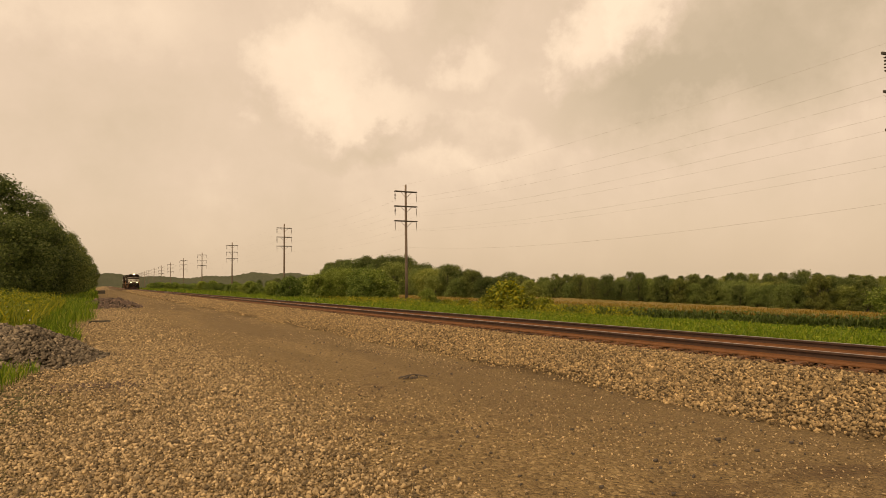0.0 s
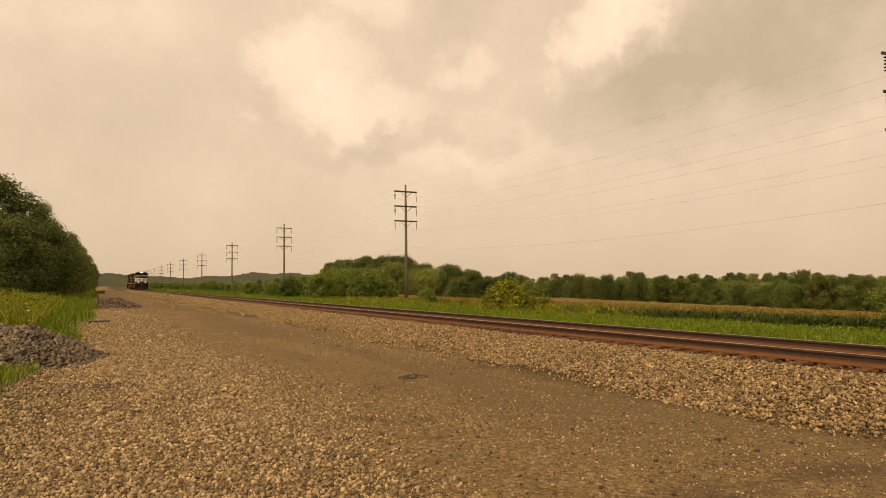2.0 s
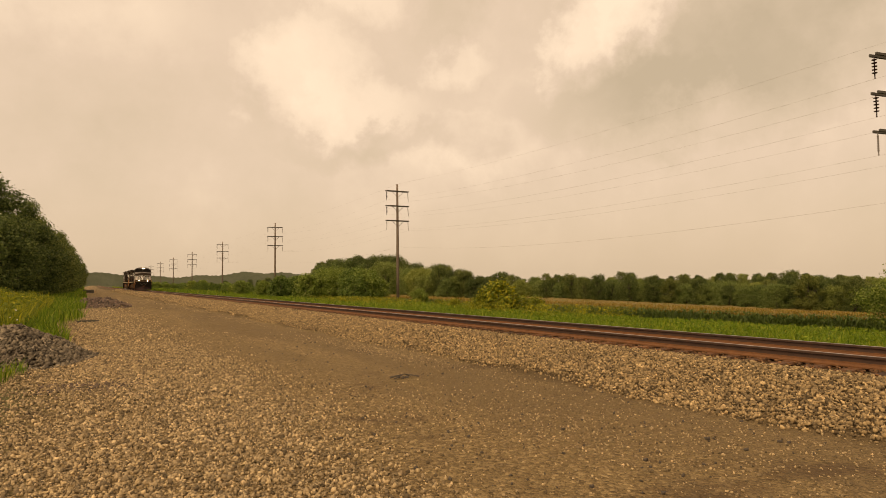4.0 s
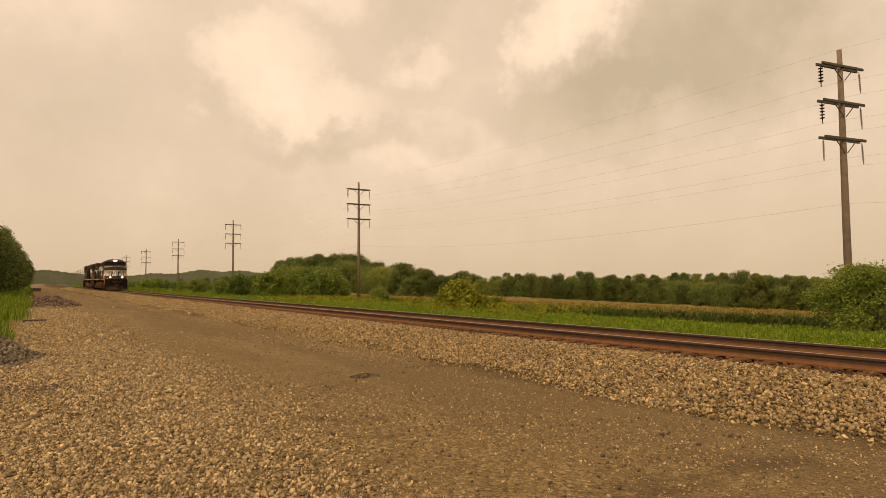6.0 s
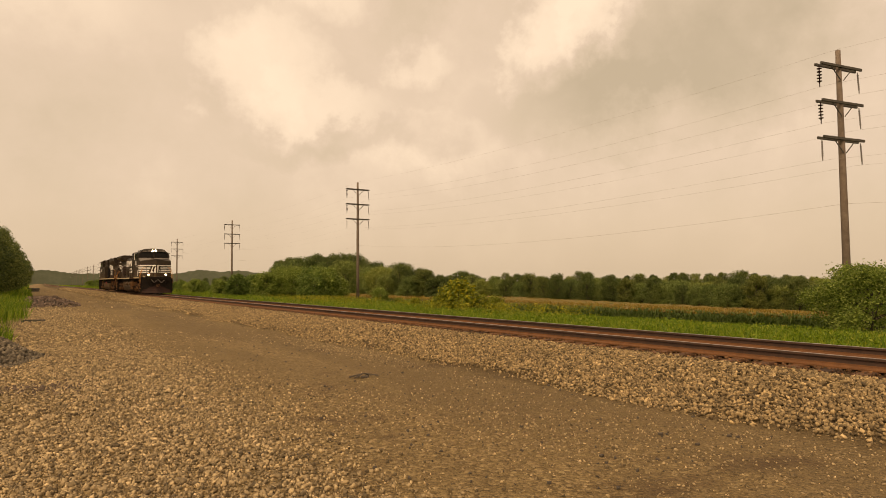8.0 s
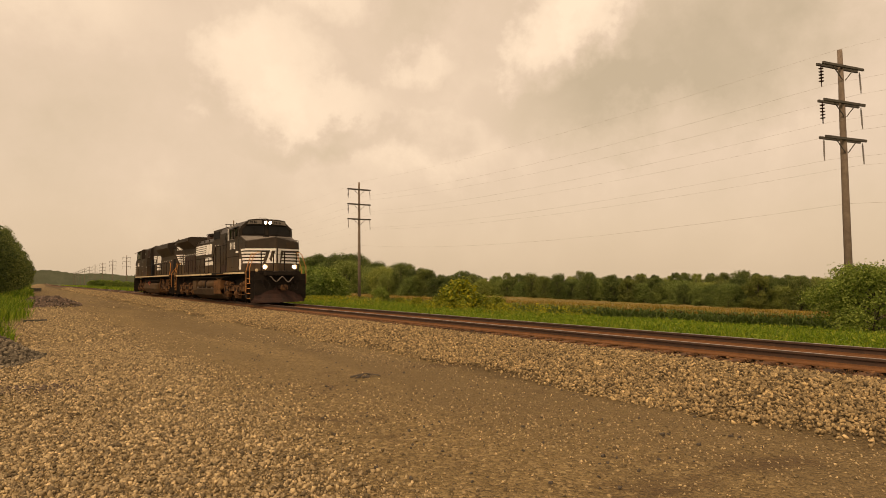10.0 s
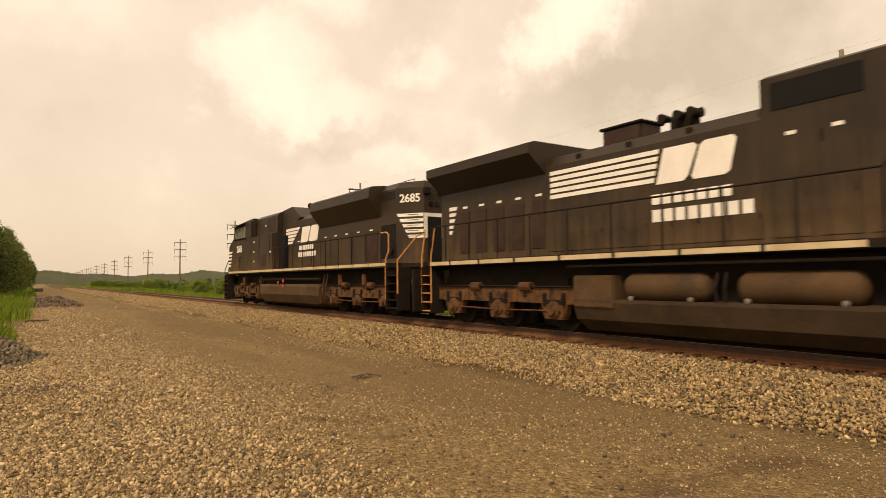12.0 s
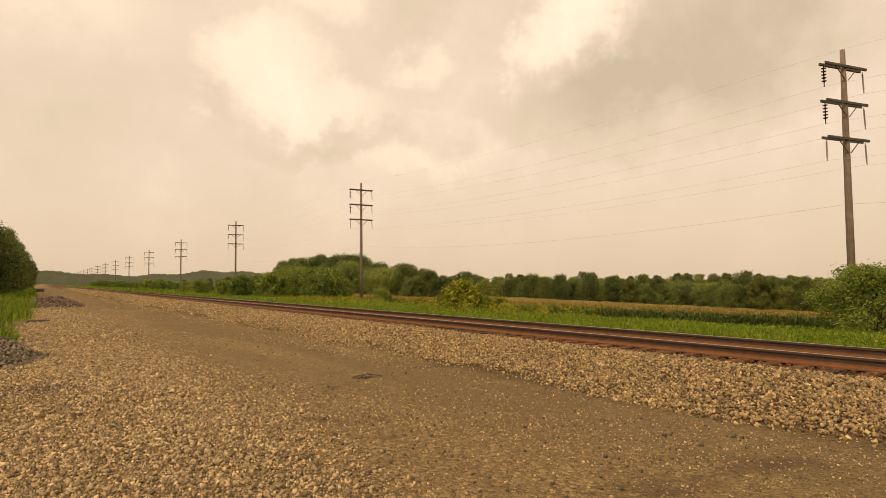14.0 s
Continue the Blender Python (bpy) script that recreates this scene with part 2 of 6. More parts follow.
PETAL = surface("white_petals", (0.7, 0.68, 0.6), (0.8, 0.78, 0.7), 0.7, 0, 9, 50, 0.0)


# ---- mesh helpers ----
def mesh_of(bm, smooth=False):
    me = bpy.data.meshes.new("mesh")
    bmesh.ops.recalc_face_normals(bm, faces=bm.faces[:])
    bm.to_mesh(me)
    bm.free()
    if smooth:
        me.shade_smooth()
    return me


def part(name, bm, material, parent=None, label="", smooth=False):
    """One mesh object, under parent if there is one. bm: a bmesh or a finished mesh."""
    me = bm if isinstance(bm, bpy.types.Mesh) else mesh_of(bm, smooth)
    if not me.materials:
        me.materials.append(material)
    ob = new(name, me)
    ob.parent = parent
    return tagged(ob, label)


def box(bm, x0, x1, y0, y1, z0, z1):
    v = [bm.verts.new((x, y, z)) for x in (x0, x1) for y in (y0, y1) for z in (z0, z1)]
    for q in ((0, 1, 3, 2), (4, 6, 7, 5), (0, 4, 5, 1), (2, 3, 7, 6), (0, 2, 6, 4), (1, 5, 7, 3)):
        bm.faces.new([v[i] for i in q])
    return bm


def block(x0, x1, y0, y1, z0, z1, bevel=0.0):
    bm = box(bmesh.new(), x0, x1, y0, y1, z0, z1)
    if bevel:
        bmesh.ops.bevel(bm, geom=bm.edges[:], offset=bevel, segments=2, affect="EDGES")
    return bm


def loft(bm, rings, close=True):
    """Rings of equal length joined to a skin, with both ends closed."""
    vs = [[bm.verts.new(p) for p in r] for r in rings]
    n = len(vs[0])
    for a, b in zip(vs, vs[1:]):
        for i in range(n if close else n - 1):
            bm.faces.new((a[i], a[(i + 1) % n], b[(i + 1) % n], b[i]))
    if close:
        bm.faces.new(vs[0][::-1])
        bm.faces.new(vs[-1])
    return bm


def across(profile, x0, x1):
    """A solid with the outline profile [(y, z)] from x0 to x1."""
    return loft(bmesh.new(), [[(x, y, z) for y, z in profile] for x in (x0, x1)])


def along(profile, y0, y1, bm=None):
    """A solid with the outline profile [(x, z)] from y0 to y1."""
    return loft(bm or bmesh.new(), [[(x, y, z) for x, z in profile] for y in (y0, y1)])


def tube(bm, points, radius, n=6):
    """A round bar along points; radius a number or one for each point."""
    pts = [Vector(p) for p in points]
    rr = radius if isinstance(radius, (list, tuple)) else [radius] * len(pts)
    rings = []
    for i, p in enumerate(pts):
        d = (pts[min(i + 1, len(pts) - 1)] - pts[max(i - 1, 0)]).normalized()
        u = d.orthogonal().normalized()
        if rings and abs(d.dot(last)) < 0.999:
            u = (last_u - d * last_u.dot(d)).normalized()
        elif rings:
            u = (last_u - d * last_u.dot(d)).normalized()
        w = d.cross(u)
        rings.append([p + (u * math.cos(k * math.tau / n) + w * math.sin(k * math.tau / n)) * rr[i] for k in range(n)])
        last, last_u = d, u
    return loft(bm, rings)


def disc_stack(bm, base, axis, steps, n=16):
    """A turned body: steps are (distance along axis, radius)."""
    axis = Vector(axis).normalized()
    u = axis.orthogonal().normalized()
    w = axis.cross(u)
    return loft(bm, [[Vector(base) + axis * h + (u * math.cos(k * math.tau / n) + w * math.sin(k * math.tau / n)) * r for k in range(n)] for h, r in steps])


def poly_mesh(verts, faces):
    """verts (N, 3) and faces (M, k) as arrays, quickly."""
    verts, faces = np.asarray(verts, np.float32), np.asarray(faces, np.int32)
    me = bpy.data.meshes.new("mesh")
    m, k = faces.shape
    me.vertices.add(len(verts))
    me.vertices.foreach_set("co", verts.ravel())
    me.loops.add(m * k)
    me.loops.foreach_set("vertex_index", faces.ravel())
    me.polygons.add(m)
    me.polygons.foreach_set("loop_start", np.arange(0, m * k, k, dtype=np.int32))
    me.update(calc_edges=True)
    return me


def bend(y):
    """The line swings gently to one side far down the track."""
    y = np.asarray(y, float)
    return np.where(y < 230, 0.0, np.where(y < 630, 2.6e-5 * (y - 230) ** 2, 4.16 + 0.0208 * (y - 630)))


def smooth(x, a, b):
    t = np.clip((np.asarray(x, float) - a) / (b - a), 0, 1)
    return t * t * (3 - 2 * t)


def height(x, y):
    """The lie of the land."""
    x, y = np.asarray(x, float), np.asarray(y, float)
    s = x - bend(y)
    z = np.interp(s, [-400, -40, -8, -1, 5.5, 7.1, 9.15, 13.0, 15.4, 20, 31, 40, 122, 400, 3000],
                  [-1.5, -0.9, -0.5, -0.5, -0.53, -0.56, -0.23, -0.23, -0.75, -0.95, -1.35, -3.5, -7.2, -9.5, -16])
    z = z + smooth(s, 40, 120) * 0.013 * np.clip(y - 90, -200, 150) * (1 - smooth(s, 300, 800))
    z = z + 0.03 * np.sin(x * 0.9 + 0.6 * np.sin(y * 0.5)) * np.sin(y * 0.37) * np.where(s < 6.5, 1, 0)
    return z


# ---- ground ----
def make_ground():
    xs = np.unique(np.concatenate([np.arange(-12, 20, 0.4), np.arange(20, 60, 2.0), np.arange(60, 140, 6.0), -np.geomspace(12, 3500, 26), np.geomspace(140, 4200, 24)]))
    ys = np.unique(np.concatenate([np.arange(-10, 40, 0.5), np.arange(40, 140, 2.5), np.arange(140, 700, 12.0), -np.geomspace(10, 3500, 24), np.geomspace(700, 4500, 16)]))
    gx, gy = np.meshgrid(xs, ys)
    gx = gx + bend(gy)
    gz = height(gx, gy)
    n = len(xs)
    i = np.arange(len(ys) - 1)[:, None] * n + np.arange(n - 1)[None]
    f = np.stack([i, i + 1, i + n + 1, i + n], -1).reshape(-1, 4)
    me = poly_mesh(np.stack([gx, gy, gz], -1).reshape(-1, 3), f)
    me.shade_smooth()
    m = bpy.data.materials.new("gravel_and_turf")
    m.use_nodes = True
    t = m.node_tree
    b = t.nodes["Principled BSDF"]
    tc = t.nodes.new("ShaderNodeTexCoord")
    at = tc.outputs["Object"]
    sep = t.nodes.new("ShaderNodeSeparateXYZ")
    link(t, at, sep.inputs[0])
    wob = node(t, "ShaderNodeTexNoise", Scale=0.5, Detail=6.0, Roughness=0.65)
    link(t, at, wob.inputs["Vector"])
    x = maths(t, "ADD", sep.outputs[0], maths(t, "MULTIPLY", maths(t, "SUBTRACT", wob.outputs[0], 0.5), 2.2))
    far = maths(t, "MULTIPLY", maths(t, "MAXIMUM", maths(t, "SUBTRACT", sep.outputs[1], 330.0), 0.0), 0.017)
    x = maths(t, "SUBTRACT", x, far)
    # gravel grain: cells of two sizes
    v1 = node(t, "ShaderNodeTexVoronoi", Scale=22.0, Randomness=1.0)
    v2 = node(t, "ShaderNodeTexVoronoi", Scale=60.0, Randomness=1.0)
    for v in (v1, v2):
        link(t, at, v.inputs["Vector"])
    n1 = node(t, "ShaderNodeTexNoise", Scale=0.35, Detail=6.0, Roughness=0.6)
    link(t, at, n1.inputs["Vector"])
    c1 = ramp(t, v1.outputs["Color"], [(0.1, (0.075, 0.048, 0.021)), (0.6, (0.22, 0.148, 0.066)), (0.95, (0.50, 0.36, 0.18))])
    c2 = ramp(t, v2.outputs["Color"], [(0.1, (0.085, 0.055, 0.024)), (0.9, (0.39, 0.265, 0.122))])
    gravel = mixed(t, 0.5, c1, c2)
    mp = node(t, "ShaderNodeMapping", Scale=(1.1, 0.16, 1.0))
    link(t, at, mp.inputs[0])
    lane = node(t, "ShaderNodeTexNoise", Scale=0.55, Detail=5.0, Roughness=0.55, Distortion=0.4)
    link(t, mp.outputs[0], lane.inputs["Vector"])
    fines = mixed(t, 0.42, mixed(t, n1.outputs[0], (0.095, 0.064, 0.032), (0.17, 0.116, 0.058)), c2)
    packed = maths(t, "MULTIPLY", ramp(t, lane.outputs[0], [(0.40, (0, 0, 0)), (0.56, (0.9, 0.9, 0.9))]), ramp(t, maths(t, "MULTIPLY_ADD", x, 0.45, -1.35), [(0.0, (0.12, 0.12, 0.12)), (0.8, (1, 1, 1))]))
    gravel = mixed(t, packed, gravel, fines)
    stain = node(t, "ShaderNodeTexNoise", Scale=0.42, Detail=7.0, Roughness=0.62, Distortion=0.5)
    link(t, at, stain.inputs["Vector"])
    gravel = mixed(t, ramp(t, stain.outputs[0], [(0.57, (0, 0, 0)), (0.68, (0.6, 0.6, 0.6))]), gravel, (0.07, 0.038, 0.022))
    # ballast bed coloured darker, giving the gaps between stones their shadow
    bed_shade = ramp(t, maths(t, "MULTIPLY_ADD", x, 0.9, -6.2), [(0.1, (0, 0, 0)), (0.7, (0.85, 0.85, 0.85))])
    gravel = mixed(t, bed_shade, gravel, mixed(t, n1.outputs[0], (0.06, 0.038, 0.018), (0.12, 0.08, 0.038)))
    soil = mixed(t, n1.outputs[0], (0.05, 0.06, 0.02), (0.10, 0.10, 0.035))
    left = maths(t, "MULTIPLY_ADD", x, 0.8, 1.2)
    right = maths(t, "MULTIPLY_ADD", x, -0.8, 12.4)
    inside = maths(t, "MINIMUM", maths(t, "MINIMUM", left, right), 1.0)
    inside = maths(t, "MAXIMUM", inside, 0.0)
    link(t, mixed(t, inside, soil, gravel), b.inputs["Base Color"])
    b.inputs["Roughness"].default_value = 0.95
    b.inputs["Specular IOR Level"].default_value = 0.2
    hgt = maths(t, "ADD", v1.outputs["Distance"], maths(t, "MULTIPLY", v2.outputs["Distance"], 0.5))
    bp = node(t, "ShaderNodeBump", Strength=1.0, Distance=0.035)
    bp.invert = True
    link(t, hgt, bp.inputs["Height"])
    link(t, bp.outputs[0], b.inputs["Normal"])
    me.materials.append(m)
    ob = new("ground", me)
    tagged(ob, "gravel lot beside a railway with grass and fields beyond", "ground", kind="structure")


make_ground()


# ---- railway track ----
def make_track():
    root = new("railway_track")
    tagged(root, "single railway track of rusty rails on stained sleepers", "railway track", kind="structure")
    ys = np.concatenate([np.arange(-60, 230, 10.0), np.arange(230, 1500, 20.0)])
    shape = [(-0.07, -0.18), (0.07, -0.18), (0.07, -0.165), (0.012, -0.145), (0.012, -0.045), (0.037, -0.035), (0.037, -0.006), (0.028, 0.0), (-0.028, 0.0), (-0.037, -0.006), (-0.037, -0.035), (-0.012, -0.045), (-0.012, -0.145), (-0.07, -0.165)]
    for side in (-0.7525, 0.7525):
        bm = loft(bmesh.new(), [[(TRACK + side + float(bend(y)) + x, y, z) for x, z in shape] for y in ys])
        rail = part("rail", bm, WEB, root, "dark rusty steel rail with a worn bright top")
        foot = [(-0.078, -0.186), (0.078, -0.186), (0.078, -0.164), (0.02, -0.138), (0.017, -0.11), (-0.017, -0.11), (-0.02, -0.138), (-0.078, -0.164)]
        bm = loft(bmesh.new(), [[(TRACK + side + float(bend(y)) + x, y, z) for x, z in foot] for y in ys])
        part("rail_foot", bm, RUST, rail, "orange rusty rail foot")
        bm = loft(bmesh.new(), [[(TRACK + side + float(bend(y)) + x, y, z) for x, z in ((-0.022, 0.0005), (0.022, 0.0005), (0.022, 0.003), (-0.022, 0.003))] for y in ys])
        part("running_surface", bm, STEEL, rail, "polished rail top")
    sleeper = mesh_of(block(-1.3, 1.3, -0.115, 0.115, -0.36, -0.187, 0.012))
    sleeper.materials.append(TIE)
    plate = mesh_of(block(-0.18, 0.18, -0.09, 0.09, -0.187, -0.1805, 0.002))
    plate.materials.append(RUST)
    rng = random.Random(3)
    for k in range(290):
        y = -12 + k * 0.5
        s = part("sleeper", sleeper, TIE, root)
        s.matrix_basis = pose(TRACK + rng.uniform(-0.03, 0.03), y + rng.uniform(-0.02, 0.02), rng.uniform(-0.008, 0.0), 0, 0, rng.uniform(-0.7, 0.7))
        if k < 130:
            for side in (-0.7525, 0.7525):
                p = part("tie_plate", plate, RUST, s)
                p.matrix_basis = pose(side, 0, 0)
    bm = bmesh.new()
    for k in range(290, 1300):
        y = -12 + k * 0.5
        x = TRACK + float(bend(y))
        box(bm, x - 1.3, x + 1.3, y - 0.115, y + 0.115, -0.3, -0.19)
    part("far_sleepers", bm, TIE, root)
    tagged(bpy.data.objects["far_sleepers"], kind="stuff")


make_track()


def stones(name, points, sizes, material, label, seed=1):
    """Many small broken stones as one mesh. points (N, 3): where each lies."""
    rng = np.random.default_rng(seed)
    n = len(points)
    cube = np.array([(x, y, z) for x in (-1, 1) for y in (-1, 1) for z in (-1, 1)], float)
    v = cube[None] * rng.uniform(0.5, 1.0, (n, 8, 1)) * rng.uniform(0.38, 1.05, (n, 1, 3)) + rng.normal(0, 0.16, (n, 8, 3))
    a = rng.uniform(0, math.tau, (n, 3))
    for i, j, k in ((0, 1, 0), (1, 2, 1), (0, 2, 2)):
        c, s = np.cos(a[:, k])[:, None], np.sin(a[:, k])[:, None]
        p, q = v[:, :, i].copy(), v[:, :, j].copy()
        v[:, :, i], v[:, :, j] = p * c - q * s, p * s + q * c
    v *= sizes[:, None, None] * 0.5
    v += points[:, None]
    f = np.array([(0, 1, 3, 2), (4, 6, 7, 5), (0, 4, 5, 1), (2, 3, 7, 6), (0, 2, 6, 4), (1, 5, 7, 3)])
    faces = (np.arange(n)[:, None, None] * 8 + f[None]).reshape(-1, 4)
    me = poly_mesh(v.reshape(-1, 3), faces)
    ob = part(name, me, material)
    return tagged(ob, label, "gravel", kind="stuff")


def make_ballast():
    rng = np.random.default_rng(5)
    pts, size = [], []
    for y0, y1, per, s0, s1 in ((0.5, 14, 1050, 0.028, 0.064), (14, 32, 620, 0.032, 0.07), (32, 75, 190, 0.05, 0.1), (75, 200, 40, 0.09, 0.18)):
        n = int((y1 - y0) * 2.75 * per)
        x = rng.uniform(7.05, 9.8, n)
        y = rng.uniform(y0, y1, n)
        keep = x > 7.35 + 0.35 * np.sin(y * 0.8) * np.sin(y * 0.27) + rng.normal(0, 0.16, n)
        x, y = x[keep], y[keep]
        s = rng.uniform(s0, s1, len(x))
        pts.append(np.stack([x, y, height(x, y) + s * rng.uniform(0.0, 0.62, len(s))], 1))
        size.append(s)
    # between the sleepers and on the far shoulder
    for x0, x1, n, y1 in ((12.5, 14.6, 6000, 60),):
        x, y = rng.uniform(x0, x1, n), rng.uniform(-2, y1, n)
        s = rng.uniform(0.04, 0.08, n)
        pts.append(np.stack([x, y, height(x, y) + np.where(x < 12.4, -0.005, s * 0.2)], 1))
        size.append(s)
    n = 34000
    x, y = rng.uniform(9.74, 12.5, n), rng.uniform(-2, 90, n)
    edge = (x < 10.25) | (x > 11.95)
    s = np.where(edge, rng.uniform(0.03, 0.06, n), rng.uniform(0.035, 0.07, n))
    stones("stained_ballast", np.stack([x, y, height(x, y) + np.where(edge, rng.uniform(0.015, 0.045, n), 0.022)], 1), s, RUSTSTONE, "rust-stained ballast packed between the sleepers")
    stones("track_ballast", np.concatenate(pts), np.concatenate(size), BALLAST, "loose pale limestone ballast along the track")


def make_lot_gravel():
    rng = np.random.default_rng(6)
    pts, size = [], []
    for y0, y1, x0, x1, n, s0, s1 in ((1.5, 9, -1.9, 7.6, 100000, 0.012, 0.05), (9, 20, -1.7, 7.6, 74000, 0.016, 0.055), (20, 45, -1, 7.6, 32000, 0.03, 0.07), (45, 90, -0.5, 7.4, 9000, 0.06, 0.12)):
        x, y = rng.uniform(x0, x1, n), rng.uniform(y0, y1, n)
        lane = np.sin(x * 1.3 + 0.4 * np.sin(y * 0.3)) + 0.6 * np.sin(y * 0.45 + x) + rng.normal(0, 0.9, n) - 2.0 * np.exp(-((x - 5.6 - 0.3 * np.sin(y * 0.4)) / 1.2) ** 2) + 1.2 * (1 - smooth(x, 0.6, 3.6)) - 0.9 * smooth(x, 2.0, 4.8)
        x, y = x[lane > -0.5], y[lane > -0.5]
        s = rng.uniform(s0, s1, len(x)) * rng.uniform(0.6, 1.15, len(x)) * (1.05 - 0.36 * smooth(x, 1.6, 4.6))
        pts.append(np.stack([x, y, height(x, y) + s * 0.2], 1))
        size.append(s)
    n = 420
    x, y = rng.uniform(1.5, 7.2, n), 3.5 + 15 * rng.uniform(0, 1, n) ** 1.2
    s = rng.uniform(0.015, 0.05, n)
    stones("earth_clods", np.stack([x, y, height(x, y) + s * 0.2], 1), s, BARK, "small dark clods of earth on the packed lot")
    stones("lot_gravel", np.concatenate(pts), np.concatenate(size), LOTSTONE, "loose tan gravel strewn over the lot")


make_ballast()
make_lot_gravel()


def stone_pile(name, x, y, rx, ry, h, n, s0, s1, material, label, seed):
    rng = np.random.default_rng(seed)
    r, a = np.sqrt(rng.uniform(0, 1, n)) * 1.08, rng.uniform(0, math.tau, n)
    wob = 1 + 0.14 * np.sin(3 * a + seed) + 0.08 * np.sin(5 * a)
    px, py = x + rx * wob * r * np.cos(a), y + ry * wob * r * np.sin(a)
    pz = height(px, py) + h * np.clip(1.55 * (1 - r), 0, 1) ** 0.85 * (1 + 0.15 * np.sin(4 * px) * np.sin(2 * py)) - 0.01
    s = rng.uniform(s0, s1, n)
    root = new(name)
    root.location = (x, y, float(height(x, y)))
    rings = [[(rx * q * math.cos(k * math.tau / 24) * 0.84, ry * q * math.sin(k * math.tau / 24) * 0.84, h * min(1, 1.55 * (1 - q)) ** 0.85 * 0.9 - 0.05) for k in range(24)] for q in (1.0, 0.8, 0.6, 0.4, 0.2, 0.05)]
    part("core", loft(bmesh.new(), rings), material, root, smooth=True)
    st = stones("rubble", np.stack([px - x, py - y, pz + s * 0.15 - root.location.z], 1), s, material, "", seed)
    st.parent = root
    del st["category"]
    return tagged(root, label, "stone pile")


stone_pile("stone_pile", -1.75, 17.2, 1.75, 2.5, 0.72, 7000, 0.05, 0.125, DARKSTONE, "heap of grey crushed stone at the lot's edge", 2)
stone_pile("rubble_heap", 1.2, 58.0, 2.2, 7.0, 0.55, 1800, 0.1, 0.24, BROWNSTONE, "low heap of brown rubble beside the gravel road", 3)


# ---- poles and wires ----
POLE_X = 33.0
POLES = [-39.0, 13.75, 66.85, 121.3, 173.4, 226.0, 276.0] + [326.0 + 50 * k for k in range(9)]
TOPS = [12.3, 12.35, 13.0, 13.0, 12.5, 12.2, 12.1] + [12.0] * 9
ARMS = (0.86, 2.66, 4.45)


def make_poles():
    drop = 12.35
    root = new("utility_pole")
    zb = -14.6
    bm = tube(bmesh.new(), [(0, 0, zb), (0, 0, -8), (0.01, 0, -3), (0, 0, 0)], [0.19, 0.17, 0.14, 0.115], 12)
    part("pole", bm, POLEWOOD, root, "weathered brown timber pole", smooth=True)
    for k, d in enumerate(ARMS):
        for s in (-0.15, 0.15):
            part("crossarm", block(-1.5, 1.5, s - 0.045, s + 0.045, -d - 0.065, -d + 0.065, 0.012), ARMWOOD, root)
        for s in (-1, 1):
            part("brace", tube(bmesh.new(), [(s * 0.78, -0.15, -d - 0.05), (s * 0.1, -0.15, -d - 0.68)], 0.026, 5), ARMWOOD, root)
        for s in (-1, 1):
            bm = bmesh.new()
            x, z = s * 1.42, -d - 0.08
            heavy = s < 0 and k < 2
            lean = 0.0 if s < 0 else 0.07
            count, rad = (5, 0.115) if heavy else (7, 0.05)
            steps = [(0, 0.02), (0.10, 0.02)]
            for i in range(count):
                h = 0.12 + i * (0.78 / count)
                steps += [(h, 0.025), (h + 0.03, rad), (h + 0.06, rad * 0.9), (h + 0.075, 0.03)]
            steps += [(0.98, 0.02), (1.02, 0.035), (1.06, 0.02)]
            disc_stack(bm, (x, 0, z), (lean, 0, -1), steps, 12)
            part("insulator", bm, PORCELAIN if heavy else GREYGLASS, root, "string of brown disc insulators" if heavy else "slim grey insulator", smooth=False)
    tagged(root, "tall timber utility pole with three crossarms", "utility pole", "poles along the line")
    made = [root]
    for k, y in enumerate(POLES):
        x = POLE_X + float(bend(y))
        p = pose(x, y, TOPS[k], 0, 0, -11 if k == 1 else 0)
        if k == 0:
            root.matrix_basis = p
        else:
            copy_thing(root, p)
    def span(name, dx, dz, sag, label, r):
        bm = bmesh.new()
        pts = []
        for k in range(len(POLES) - 1):
            y0, y1 = POLES[k], POLES[k + 1]
            n = 14 if k < 4 else 5
            for i in range(n):
                f = i / n
                y = y0 + (y1 - y0) * f
                z = TOPS[k] * (1 - f) + TOPS[k + 1] * f + dz - 4 * sag * f * (1 - f)
                pts.append((POLE_X + float(bend(y)) + dx, y, z))
        tube(bm, pts, r, 4)
        tagged(part(name, bm, WIRE, None), label, "power line", "wires on the poles")
    for d in ARMS:
        for s in (-1, 1):
            span("power_line", s * 1.42 + (0.12 if s > 0 else 0), -d - 1.14, 0.75, "thin grey power line strung between the poles", 0.0042)
    span("ground_wire", 0, 0.05, 0.6, "thin earth wire along the tops of the poles", 0.0035)
    span("lower_cable", 0.18, -7.6, 0.9, "lower cable strung along the poles", 0.006)


make_poles()


